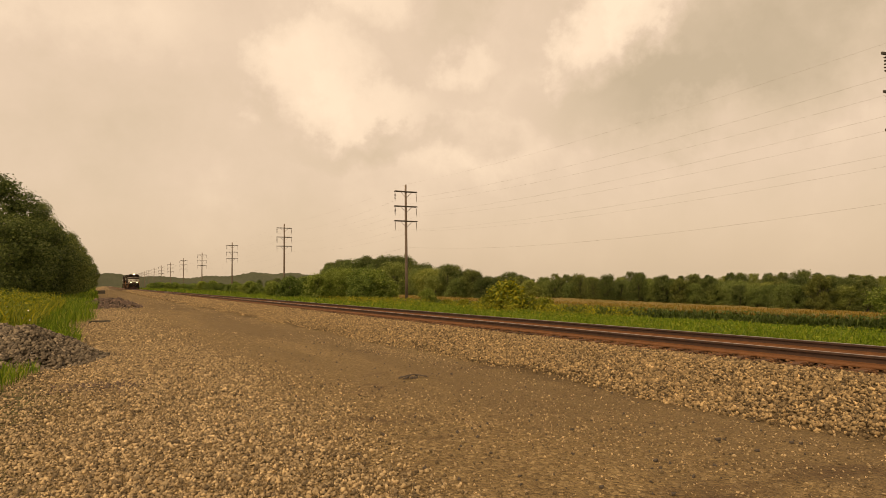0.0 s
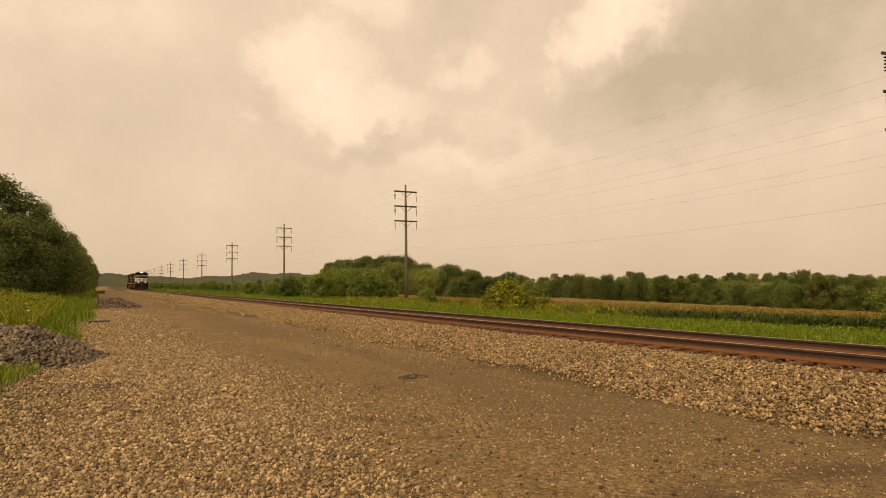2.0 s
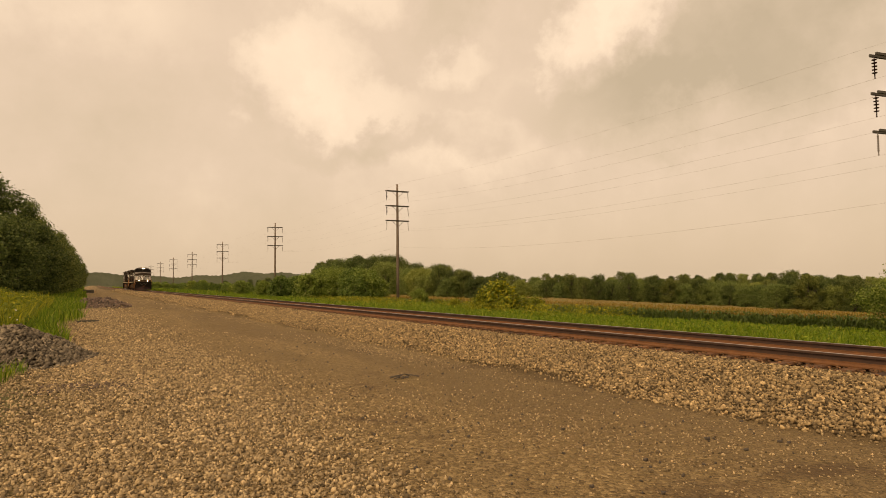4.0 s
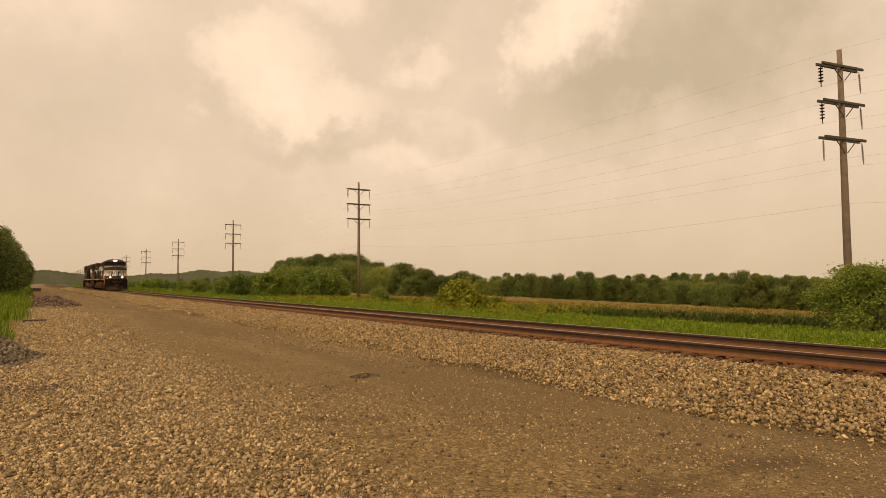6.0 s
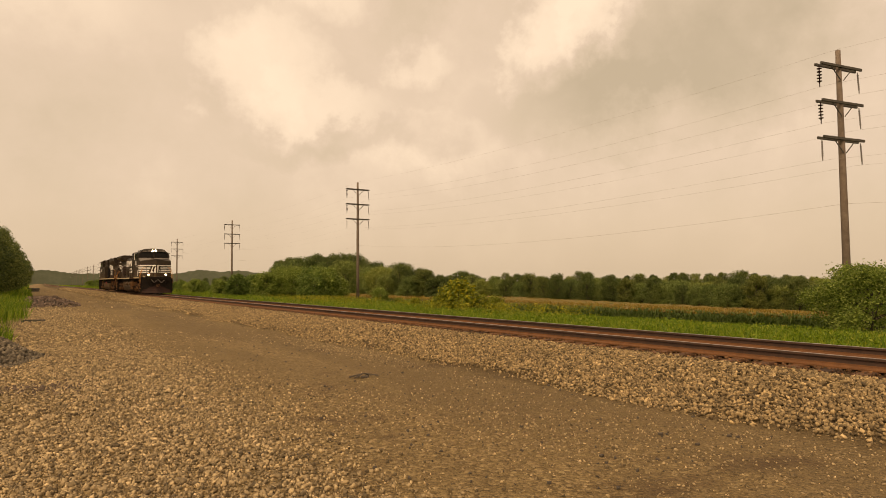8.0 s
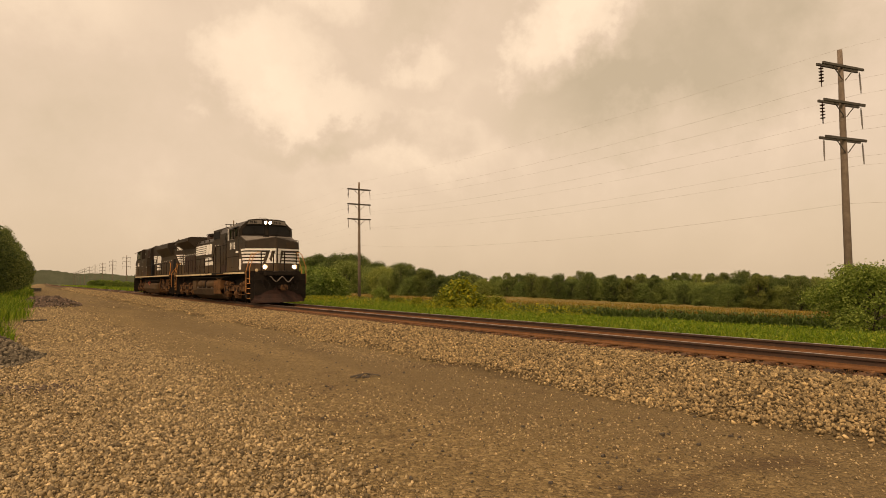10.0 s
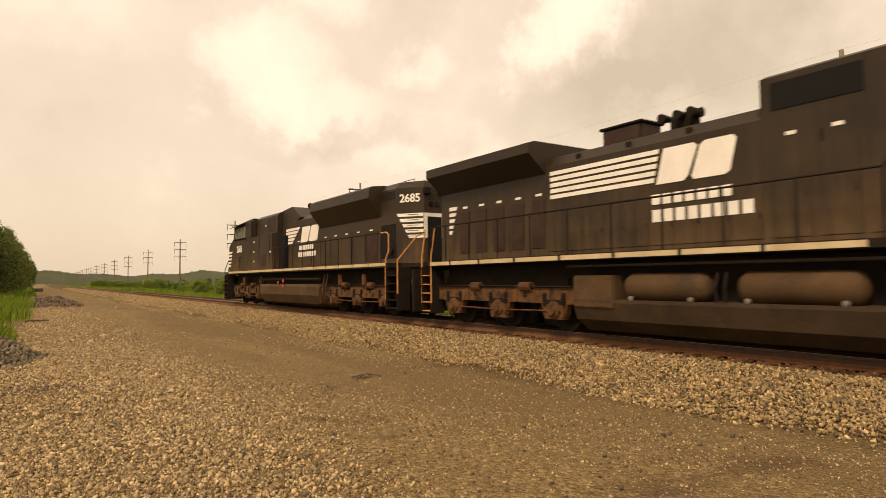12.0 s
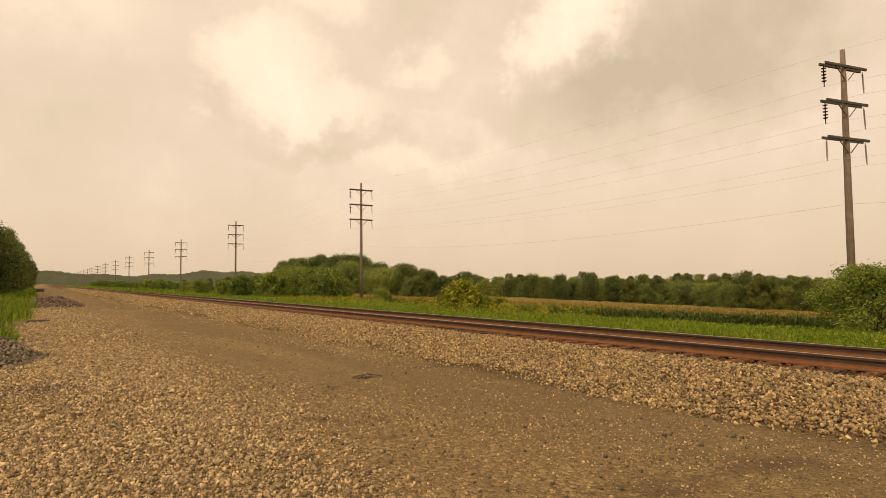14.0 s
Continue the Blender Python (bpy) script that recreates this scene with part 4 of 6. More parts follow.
def truck(parent, axles, style):
    """A three-axle truck: two side frames with pedestals, axle boxes, springs, brake gear and wheelsets."""
    sets = [wheelset(parent, y) for y in axles]
    y0, y1 = min(axles), max(axles)
    mid = (y0 + y1) / 2
    for s in (-1, 1):
        x0, x1 = (s * 1.02, s * 1.2)
        if style == "ge":
            prof = [(y0 - 0.95, 0.95), (y0 - 0.85, 1.0), (y1 + 0.85, 1.0), (y1 + 0.95, 0.95), (y1 + 0.95, 0.68), (y1 + 0.42, 0.64), (y1 + 0.3, 0.3), (y1 - 0.3, 0.3), (y1 - 0.42, 0.66)]
            m = (mid - 0.42, mid + 0.42)
            prof += [(m[1], 0.66), (m[1] - 0.1, 0.26), (m[0] + 0.1, 0.26), (m[0], 0.66), (y0 + 0.42, 0.66), (y0 + 0.3, 0.3), (y0 - 0.3, 0.3), (y0 - 0.42, 0.64), (y0 - 0.95, 0.68)]
        else:
            prof = [(y0 - 0.75, 0.82), (y0 - 0.6, 0.98), (y0 + 0.5, 1.0), (y0 + 0.8, 0.88), (mid - 0.7, 0.86), (mid - 0.45, 1.0), (mid + 0.45, 1.0), (mid + 0.7, 0.86), (y1 - 0.8, 0.88), (y1 - 0.5, 1.0), (y1 + 0.6, 0.98), (y1 + 0.75, 0.82),
                    (y1 + 0.7, 0.62), (y1 + 0.42, 0.56), (y1 + 0.38, 0.34), (y1 - 0.38, 0.34), (y1 - 0.42, 0.6), (mid + 0.42, 0.6), (mid + 0.36, 0.32), (mid - 0.36, 0.32), (mid - 0.42, 0.6), (y0 + 0.42, 0.6), (y0 + 0.38, 0.34), (y0 - 0.38, 0.34), (y0 - 0.42, 0.56), (y0 - 0.7, 0.62)]
        bm = across(prof, x0, x1)
        fr = part("side_frame", bm, TRUCK, parent, "dusty brown cast truck frame")
        for y in axles:
            bm = disc_stack(bmesh.new(), (s * 1.19, y, 0.52), (s, 0, 0), [(0, 0.2), (0.05, 0.19), (0.08, 0.13), (0.13, 0.12), (0.14, 0.05)], 14)
            part("axle_box", bm, TRUCK, fr)
            for q in (-0.3, 0.3):
                part("spring", disc_stack(bmesh.new(), (s * 1.17, y + q, 0.6), (0, 0, 1), [(0, 0.08)] + [(0.02 + 0.03 * i + 0.015 * (i % 2), 0.09 if i % 2 else 0.07) for i in range(9)] + [(0.3, 0.07)], 8), FRAME, fr)
        for y in ((y0 + mid) / 2, (y1 + mid) / 2):
            # no opening is cut: a dark disc gives the hole its shade
            part("frame_hole_shade", disc_stack(bmesh.new(), (s * 1.19, y, 0.84), (s, 0, 0), [(0, 0.07), (0.018, 0.07), (0.019, 0.02)], 12), FRAME, fr)
            part("rib", block(min(s * 1.19, s * 1.24), max(s * 1.19, s * 1.24), y - 0.03 + 0.28, y + 0.03 + 0.28, 0.68, 0.98, 0.01), TRUCK, fr)
            part("brake_cylinder", tube(bmesh.new(), [(s * 1.2, y - 0.24, 1.04), (s * 1.2, y + 0.12, 1.04), (s * 1.2, y + 0.16, 1.04), (s * 1.2, y + 0.3, 1.04)], [0.11, 0.11, 0.05, 0.035], 10), TRUCK, fr)
            part("brake_shoe", block(s * 0.8 - 0.06, s * 0.8 + 0.06, y - 0.06, y + 0.06, 0.35, 0.75, 0.01), FRAME, fr)
        for y in axles:
            # dark plate on the frame face, drawing the shade of a recess
            part("journal_recess_shade", block(min(s * 1.195, s * 1.21), max(s * 1.195, s * 1.21), y - 0.25, y + 0.25, 0.64, 0.74, 0.004), FRAME, fr)
            part("sand_pipe", tube(bmesh.new(), [(s * 1.15, y + 0.48, 0.95), (s * 1.1, y + 0.55, 0.5), (s * 0.9, y + 0.5, 0.12)], 0.02, 5), FRAME, fr)
            part("retainer", block(min(s * 1.2, s * 1.26), max(s * 1.2, s * 1.26), y - 0.34, y - 0.26, 0.36, 0.62, 0.01), TRUCK, fr)
        part("brake_rod", tube(bmesh.new(), [(s * 1.22, y0 - 0.3, 0.5), (s * 1.22, mid, 0.46), (s * 1.22, y1 + 0.3, 0.5)], 0.022, 5), TRUCK, fr)
        part("pipe", tube(bmesh.new(), [(s * 1.24, y0 - 0.6, 1.03), (s * 1.24, mid, 1.05), (s * 1.24, y1 + 0.6, 1.03)], 0.022, 5), FRAME, fr)
    for y in axles:
        part("traction_motor", block(-0.62, 0.62, y - 0.75, y + 0.98, 0.1, 0.85, 0.06), FRAME, parent)
    part("bolster", block(-1.0, 1.0, y0 - 0.3, y1 + 0.3, 0.62, 1.25, 0.03), FRAME, parent)
    return sets


def rail_posts(parent, x, ys, z0, z1, top=True, material=None):
    """A walkway handrail: posts and a bar."""
    m = material or FRAME
    for y in ys:
        part("rail_post", tube(bmesh.new(), [(x, y, z0), (x, y, z1)], 0.018, 5), m, parent)
    if top:
        part("handrail", tube(bmesh.new(), [(x, y, z1) for y in ys], 0.02, 5), m, parent)


def steps(parent, y0, y1, side, z_deck, n=5, material=None):
    """A corner stairwell with grated treads."""
    s = side
    for k in range(n):
        z = 0.32 + k * (z_deck - 0.32) / n
        part("step", block(min(s * 1.05, s * 1.5), max(s * 1.05, s * 1.5), y0, y1, z - 0.015, z + 0.015, 0.006), material or YELLOW, parent, "worn open step")
    for y in (y0 - 0.05, y1 + 0.01):
        part("step_side", block(min(s * 1.02, s * 1.5), max(s * 1.02, s * 1.5), y, y + 0.04, 0.26, z_deck, 0.006), FRAME, parent)


def stripe_set(parent, x, y_near, y_far, slope, z_top, n, pitch, thick, name="white_stripe"):
    """White stripes on a side at x: from y_near to y_far, the far ends stepping by slope."""
    for k in range(n):
        z = z_top - k * pitch
        part(name, plate_yz(x, [(y_near, z - thick), (y_near, z), (y_far + slope * k, z), (y_far + slope * (k + 0.65), z - thick)], 0.006), WHITE, parent)


def emblem(parent, x, y0, z0, wide, h):
    """A plain white emblem of two leaning blocks with clipped corners, in the place of the company's mark."""
    first = [(0, 0), (0.36, 0), (0.42, 0.12), (0.545, 0.9), (0.5, 1), (0.11, 1)]
    second = [(0.49, 0), (0.86, 0), (0.92, 0.08), (1.0, 0.9), (0.96, 1), (0.64, 1), (0.58, 0.9), (0.465, 0.1)]
    for pts in (first, second):
        part("emblem", plate_yz(x, [(y0 - wide * u, z0 + h * w) for u, w in pts], 0.006), WHITE, parent, "plain white emblem")


def bars(parent, x, y0, y1, z, h, n):
    """A line of lettering as plain white bars."""
    w = (y0 - y1) / n
    for k in range(n):
        part("lettering_bar", plate_yz(x, [(y0 - w * k, z), (y0 - w * (k + 0.74), z), (y0 - w * (k + 0.74), z + h), (y0 - w * k, z + h)], 0.005), WHITE, parent)


def louvers(parent, x, y0, y1, z0, z1, n, material):
    part("louver_panel", block(x - 0.008, x + 0.02, y0, y1, z0, z1), material, parent)
    for k in range(n):
        z = z0 + (k + 0.5) * (z1 - z0) / n
        part("louver_slat", across([(y0 + 0.03, z - 0.02), (y1 - 0.03, z - 0.02), (y1 - 0.03, z + 0.004), (y0 + 0.03, z + 0.004)], x - 0.03, x), BLACK, parent)


def coupler(parent, y, s):
    part("coupler", block(-0.16, 0.16, min(y, y + s * 0.35), max(y, y + s * 0.35), 0.72, 1.02, 0.05), TRUCK, parent, "rusty knuckle coupler")
    part("draft_shank", block(-0.1, 0.1, min(y + s * 0.3, y + s * 1.3), max(y + s * 0.3, y + s * 1.3), 0.78, 0.97, 0.02), FRAME, parent)


def hose(parent, y, x, drop):
    part("air_hose", tube(bmesh.new(), [(x, y + 0.12, 1.2), (x + 0.05, y, 1.05), (x + 0.18, y - 0.06, 1.05 - drop), (x + 0.32, y - 0.04, 1.06 - drop), (x + 0.42, y, 1.1)], 0.022, 6), FRAME, parent)


def lead_locomotive():
    L = new("locomotive")
    tagged(L, "black six-axle diesel locomotive leading with lit headlights", "locomotive", "locomotives")
    # frame, sill and its white edge
    part("underframe", block(-0.92, 0.92, 2.5, 21.6, 1.2, 1.6, 0.03), FRAME, L)
    part("walkway", block(-1.5, 1.5, 3.12, 21.9, 1.6, 1.74, 0.01), FRAME, L)
    y = 3.5
    for w in (0.75, 1.3, 1.0, 1.2, 1.35, 1.45, 1.5, 1.5, 1.5, 1.5, 1.5, 1.4, 1.3, 1.2):
        if not 6.6 < y < 9.4:
            for s in (-1, 1):
                part("sill_stripe", block(s * 1.506 - 0.005, s * 1.506 + 0.005, y, min(y + w - 0.08, 21.7), 1.62, 1.72), SILL, L)
        y += w
    part("center_sill", block(-0.95, 0.95, 2.5, 21.7, 0.7, 1.28, 0.02), FRAME, L)
    # nose: two faces that meet in a shallow ridge, a sloping pale grey top
    c, zs = 1.5, 1.74
    bm = bmesh.new()
    low = [(-c, 4.55, zs), (-c, 3.35, zs), (-0.06, 2.66, zs), (0.06, 2.66, zs), (c, 3.35, zs), (c, 4.55, zs)]
    top = [(-c, 4.55, 3.70), (-c, 3.42, 3.33), (-0.06, 2.80, 3.56), (0.06, 2.80, 3.56), (c, 3.42, 3.33), (c, 4.55, 3.70)]
    loft(bm, [low, top])
    bmesh.ops.bevel(bm, geom=bm.edges[:], offset=0.035, segments=2, affect="EDGES")
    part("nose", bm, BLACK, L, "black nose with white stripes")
    shape = [(-1.43, 4.48, 3.70), (-1.42, 3.5, 3.385), (0, 2.92, 3.60), (1.42, 3.5, 3.385), (1.43, 4.48, 3.70), (0, 4.48, 3.73)]
    part("nose_top", loft(bmesh.new(), [[(x, y, z + d) for x, y, z in shape] for d in (-0.02, 0.014)]), ROOFGREY, L, "pale grey nose top")
    part("nose_door", block(0.62, 1.1, 3.02, 3.2, 2.98, 3.32, 0.02), BLACK, L)
    for x in (0.35, 1.05):
        part("nose_grab_iron", tube(bmesh.new(), [(x, 3.1 + 0.28 * x, 3.5 - 0.11 * x), (x, 3.1 + 0.28 * x, 3.62 - 0.11 * x), (x + 0.45, 3.22 + 0.28 * x, 3.57 - 0.11 * x), (x + 0.45, 3.22 + 0.28 * x, 3.42 - 0.11 * x)], 0.016, 5), ROOFGREY, L)
    for s in (-1, 1):
        u, v = Vector((s * 1.5, 3.372, 0)), Vector((s * 0.04, 2.70, 0))
        o = Vector((s * 0.42, -0.91, 0))

        def panel(name, f0, f1, g0, g1, z0, z1, mat, near=0.018, far=0.026):
            """A plate on a nose face from f0 to f1 (top) and g0 to g1 (bottom) of its width."""
            quad = ((g0, z0), (f0, z1), (f1, z1), (g1, z0))
            part(name, loft(bmesh.new(), [[u.lerp(v, f) + o * d + Vector((0, 0, z)) for f, z in quad] for d in (near, far)]), mat, L)
        for k in range(5):
            z0 = 2.955 - 0.172 * k
            part("nose_stripe", plate_yz(s * 1.506, [(3.36, z0 - 0.1), (3.36, z0), (4.17 - 0.092 * k, z0), (4.17 - 0.092 * (k + 0.6), z0 - 0.1)], 0.005), WHITE, L)
            inner = (1.0, 0.68, 0.66, 0.62, 0.6)[k] if s < 0 else (1.0, 0.74, 0.78, 0.82, 0.84)[k]
            panel("nose_stripe", 0.0, inner, 0.0, inner - (0.0 if k == 0 else 0.04) * -s, z0 - 0.1, z0, WHITE)
        if s < 0:
            panel("nose_emblem", 0.80, 1.0, 0.66, 1.0, 2.17, 2.86, WHITE, 0.012, 0.022)
            panel("nose_emblem_mark", 0.86, 0.99, 0.78, 0.84, 2.36, 2.84, BLACK, 0.024, 0.03)
            panel("nose_emblem_mark", 0.76, 0.84, 0.82, 0.88, 2.26, 2.46, BLACK, 0.024, 0.031)
        else:
            panel("nose_emblem", 0.88, 1.0, 0.92, 1.0, 2.17, 2.86, WHITE, 0.012, 0.022)
    # cab
    cab = sym([(-1.5, 1.74), (-1.5, 4.05), (-1.42, 4.22), (-1.02, 4.58), (-0.6, 4.66)])
    bm = along(cab, 4.5, 6.95)
    bmesh.ops.bevel(bm, geom=[e for e in bm.edges if e.calc_length() > 0.4], offset=0.03, segments=2, affect="EDGES")
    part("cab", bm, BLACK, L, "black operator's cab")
    part("roof_edge", loft(bmesh.new(), [[(x, yy, z) for x, z in ((-1.12, 4.34), (-1.05, 4.6), (-0.6, 4.68), (0.6, 4.68), (1.05, 4.6), (1.12, 4.34))] for yy in (4.42, 4.52)]), BLACK, L)
    for s in (-1, 1):
        part("windshield", loft(bmesh.new(), [[(s * 0.1, yy, 3.82), (s * 1.36, yy, 3.78), (s * 1.34, yy, 4.1), (s * 1.12, yy, 4.3), (s * 0.1, yy, 4.33)] for yy in (4.475, 4.51)]), GLASS, L, "dark windshield pane")
        part("windshield_frame", tube(bmesh.new(), [(s * 0.1, 4.47, 4.33), (s * 0.1, 4.47, 3.82), (s * 1.36, 4.47, 3.78), (s * 1.34, 4.47, 4.1), (s * 1.12, 4.47, 4.3), (s * 0.1, 4.47, 4.33)], 0.018, 5), FRAME, L)
        part("wiper", tube(bmesh.new(), [(s * 0.5, 4.44, 3.78), (s * 0.75, 4.455, 4.18)], 0.012, 4), FRAME, L)
        part("side_window", block(s * 1.506 - 0.006, s * 1.506 + 0.006, 5.4, 6.42, 3.6, 4.16), GLASS, L, "sliding cab side window")
        for a0, a1 in ((5.34, 5.41), (5.86, 5.91), (6.42, 6.48)):
            part("window_frame", block(s * 1.51 - 0.014, s * 1.51 + 0.014, a0, a1, 3.57, 4.18), ROOFGREY, L)
        for z in (3.57, 4.15):
            part("window_frame", block(s * 1.51 - 0.013, s * 1.51 + 0.013, 5.41, 6.42, z - 0.02, z + 0.02), ROOFGREY, L)
        part("quarter_window", block(s * 1.505 - 0.005, s * 1.505 + 0.005, 4.82, 5.2, 3.72, 4.12), GLASS, L)
        part("sun_visor", loft(bmesh.new(), [[(s * 1.36, yy, 4.36), (s * 1.72, yy, 4.2), (s * 1.725, yy, 4.22), (s * 1.36, yy, 4.385)] for yy in (5.05, 6.5)]), ROOFGREY, L, "grey cab window awning")
        part("mirror", block(s * 1.62 - 0.03, s * 1.62 + 0.03, 5.16, 5.3, 3.65, 4.05, 0.01), FRAME, L)
        part("number_board", loft(bmesh.new(), [[(s * 0.3, yy, 4.39), (s * 1.08, yy, 4.35), (s * 1.0, yy, 4.55), (s * 0.3, yy, 4.61)] for yy in (4.34, 4.43)]), ROOFGREY, L, "grey number board")
        part("grab_plate", block(s * 1.506 - 0.006, s * 1.506 + 0.006, 4.1, 4.46, 1.85, 2.43), WHITE, L, "white placard")
        part("builder_plate", block(s * 1.506 - 0.006, s * 1.506 + 0.006, 4.68, 5.15, 2.78, 2.88), WHITE, L)
        part("door_light_strip", block(s * 1.512 - 0.012, s * 1.512 + 0.012, 6.66, 6.76, 3.56, 4.24), WHITE, L)
    text_part("road_number", "9116", L, WHITE, on_side(6.34, 3.03, -1.508), 0.53, "white numerals")
    for s in (-1, 1):
        h = part("headlight", disc_stack(bmesh.new(), (s * 0.13 + 0.04, 4.45, 4.49), (0, -1, 0), [(0, 0.125), (0.15, 0.125), (0.15, 0.105), (0.02, 0.1)], 18), FRAME, L, "headlight housing")
        part("lens", disc_stack(bmesh.new(), (s * 0.13 + 0.04, 4.42, 4.49), (0, -1, 0), [(0, 0.09), (0.03, 0.08), (0.05, 0.045)], 16), LAMP, h, "lit headlight")
        d = part("ditch_light", disc_stack(bmesh.new(), (s * 0.8, 2.42, 1.96), (0, -1, 0), [(0, 0.08), (0.06, 0.14), (0.2, 0.15), (0.2, 0.13), (0.07, 0.11)], 18), ROOFGREY, L, "ditch light housing")
        part("lens", disc_stack(bmesh.new(), (s * 0.8, 2.3, 1.96), (0, -1, 0), [(0, 0.08), (0.03, 0.07), (0.05, 0.04)], 16), LAMP, d, "lit ditch light")
    for x in (-0.98, 0.36):
        text_part("board_digits", "9116", L, GRILLE, pose(x, 4.338, 4.41, 90, 0, 0), 0.2, "dark numerals")
    part("bell_bracket", block(-0.3, -0.02, 3.95, 4.15, 3.62, 3.76, 0.02), FRAME, L)
    part("roof_antenna", tube(bmesh.new(), [(-0.35, 4.7, 4.64), (-0.35, 4.7, 4.76), (0.1, 4.7, 4.76), (0.1, 4.7, 4.64)], 0.018, 5), ROOFGREY, L)
    for a0 in (7.4, 8.6):
        part("roof_lug", tube(bmesh.new(), [(-0.85, a0, 4.5), (-0.85, a0, 4.68)], 0.035, 6), FRAME, L)
    # tall section behind the cab
    body = sym([(-1.3, 1.74), (-1.3, 4.1), (-1.12, 4.42), (-0.8, 4.55)])
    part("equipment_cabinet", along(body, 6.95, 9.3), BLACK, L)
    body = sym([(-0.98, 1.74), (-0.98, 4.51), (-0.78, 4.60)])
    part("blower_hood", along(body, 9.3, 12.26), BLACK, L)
    for s in (-1, 1):
        louvers(L, s * 1.31 - (0.01 if s > 0 else 0), 7.6, 8.1, 3.5, 4.05, 8, GRILLE)
        part("intake_screen", block(s * 0.985 - 0.01, s * 0.985 + 0.01, 10.72, 12.08, 3.95, 4.4), GRILLE, L, "dark intake screen")
        for a0 in (8.55, 7.65):
            louvers(L, s * 1.31, a0, a0 + 0.6, 2.25, 2.5, 4, BLACK)
        for a0 in (7.8, 8.5, 9.6, 10.4, 11.3):
            part("hood_door_seam", block(s * (1.303 if a0 < 9.3 else 0.983) - 0.004, s * (1.303 if a0 < 9.3 else 0.983) + 0.004, a0, a0 + 0.03, 1.85, 3.5), GRILLE, L)
        part("small_sticker", block(s * 1.304 - 0.004, s * 1.304 + 0.004, 7.3, 7.5, 3.3, 3.38), WHITE, L)
        for a0 in (9.6, 11.0, 11.7):
            part("small_sticker", block(s * 0.985 - 0.004, s * 0.985 + 0.004, a0, a0 + 0.16, 3.5, 3.56), WHITE, L)
    for s in (-1, 1):
        part("cab_lower_seam", block(s * 1.503 - 0.004, s * 1.503 + 0.004, 4.6, 6.9, 2.58, 2.6), GRILLE, L)
        part("cab_seam", block(s * 1.503 - 0.004, s * 1.503 + 0.004, 4.57, 4.59, 1.8, 4.0), GRILLE, L)
        for a0 in (4.8, 5.7, 6.0, 6.5):
            part("bolt_hole", disc_stack(bmesh.new(), (s * 1.5, a0, 2.0), (s, 0, 0), [(0, 0.03), (0.008, 0.028)], 8), GRILLE, L)
        for a0 in (7.02, 7.78, 8.54):
            part("cabinet_door", block(s * 1.306 - 0.008, s * 1.306 + 0.008, a0, a0 + 0.72, 2.62, 3.42, 0.004), BLACK, L)
            part("hinge", block(s * 1.318 - 0.008, s * 1.318 + 0.008, a0 + 0.02, a0 + 0.06, 2.8, 2.92), REDDOOR, L)
        part("dusty_lower_panel", block(s * 1.306 - 0.006, s * 1.306 + 0.006, 7.0, 9.25, 1.78, 2.2, 0.004), REDDOOR, L)
        part("red_notice", block(s * 1.312 - 0.004, s * 1.312 + 0.004, 7.25, 7.4, 2.25, 2.32), RED, L)
        part("red_notice", block(s * 1.31 - 0.004, s * 1.31 + 0.004, 7.1, 7.28, 3.78, 3.88), RED, L)
        part("white_notice", block(s * 1.31 - 0.004, s * 1.31 + 0.004, 7.1, 7.28, 3.62, 3.77), WHITE, L)
        for a0 in (9.4, 10.1, 10.8, 11.5):
            part("hood_door", block(s * 0.986 - 0.008, s * 0.986 + 0.008, a0, a0 + 0.6, 1.85, 3.3, 0.004), BLACK, L)
            part("latch", block(s * 0.998 - 0.008, s * 0.998 + 0.008, a0 + 0.04, a0 + 0.08, 2.5, 2.62), REDDOOR, L)
        for a0 in (12.2, 13.6, 15.0, 16.4):
            part("lifting_lug", block(s * 0.9 - 0.03, s * 0.9 + 0.03, a0, a0 + 0.12, 3.9, 4.02, 0.01), FRAME, L)
        part("brake_pipe", tube(bmesh.new(), [(s * 1.38, 6.7, 1.5), (s * 1.38, 8.6, 1.45), (s * 1.38, 16.4, 1.48)], 0.03, 6), FRAME, L)
        part("conduit", tube(bmesh.new(), [(s * 1.3, 8.7, 1.38), (s * 1.32, 9.4, 1.33), (s * 1.32, 10.1, 1.4)], 0.045, 6), TRUCK, L)
    # engine hood
    body = sym([(-0.96, 1.74), (-0.96, 3.85), (-0.8, 4.08), (-0.45, 4.18)])
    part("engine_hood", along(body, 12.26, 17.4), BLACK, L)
    part("exhaust_stack", block(-0.5, 0.2, 15.05, 16.12, 4.12, 4.52, 0.05), REDDOOR, L, "rust-brown exhaust stack")
    part("stack_rim", block(-0.54, 0.24, 15.0, 16.17, 4.50, 4.55, 0.01), FRAME, L)
    part("horn_bracket", block(-0.5, -0.3, 13.8, 14.35, 4.12, 4.38, 0.01), FRAME, L)
    part("horn", tube(bmesh.new(), [(-0.4, 13.7, 4.4), (-0.4, 14.3, 4.42)], [0.1, 0.05], 8), FRAME, L)
    for a0 in (13.75, 14.05, 14.4):
        part("horn", tube(bmesh.new(), [(-0.72, a0, 4.38), (-0.4, a0, 4.4)], [0.1, 0.06], 8), FRAME, L)
    for s in (-1, 1):
        for k in range(9):
            a0 = 12.25 + k * 0.57
            part("hood_door", block(s * 0.966 - 0.008, s * 0.966 + 0.008, a0 + 0.03, a0 + 0.57, 1.85, 2.62, 0.004), BLACK, L)
            part("latch", block(s * 0.978 - 0.008, s * 0.978 + 0.008, a0 + 0.06, a0 + 0.1, 2.2, 2.3), REDDOOR, L)
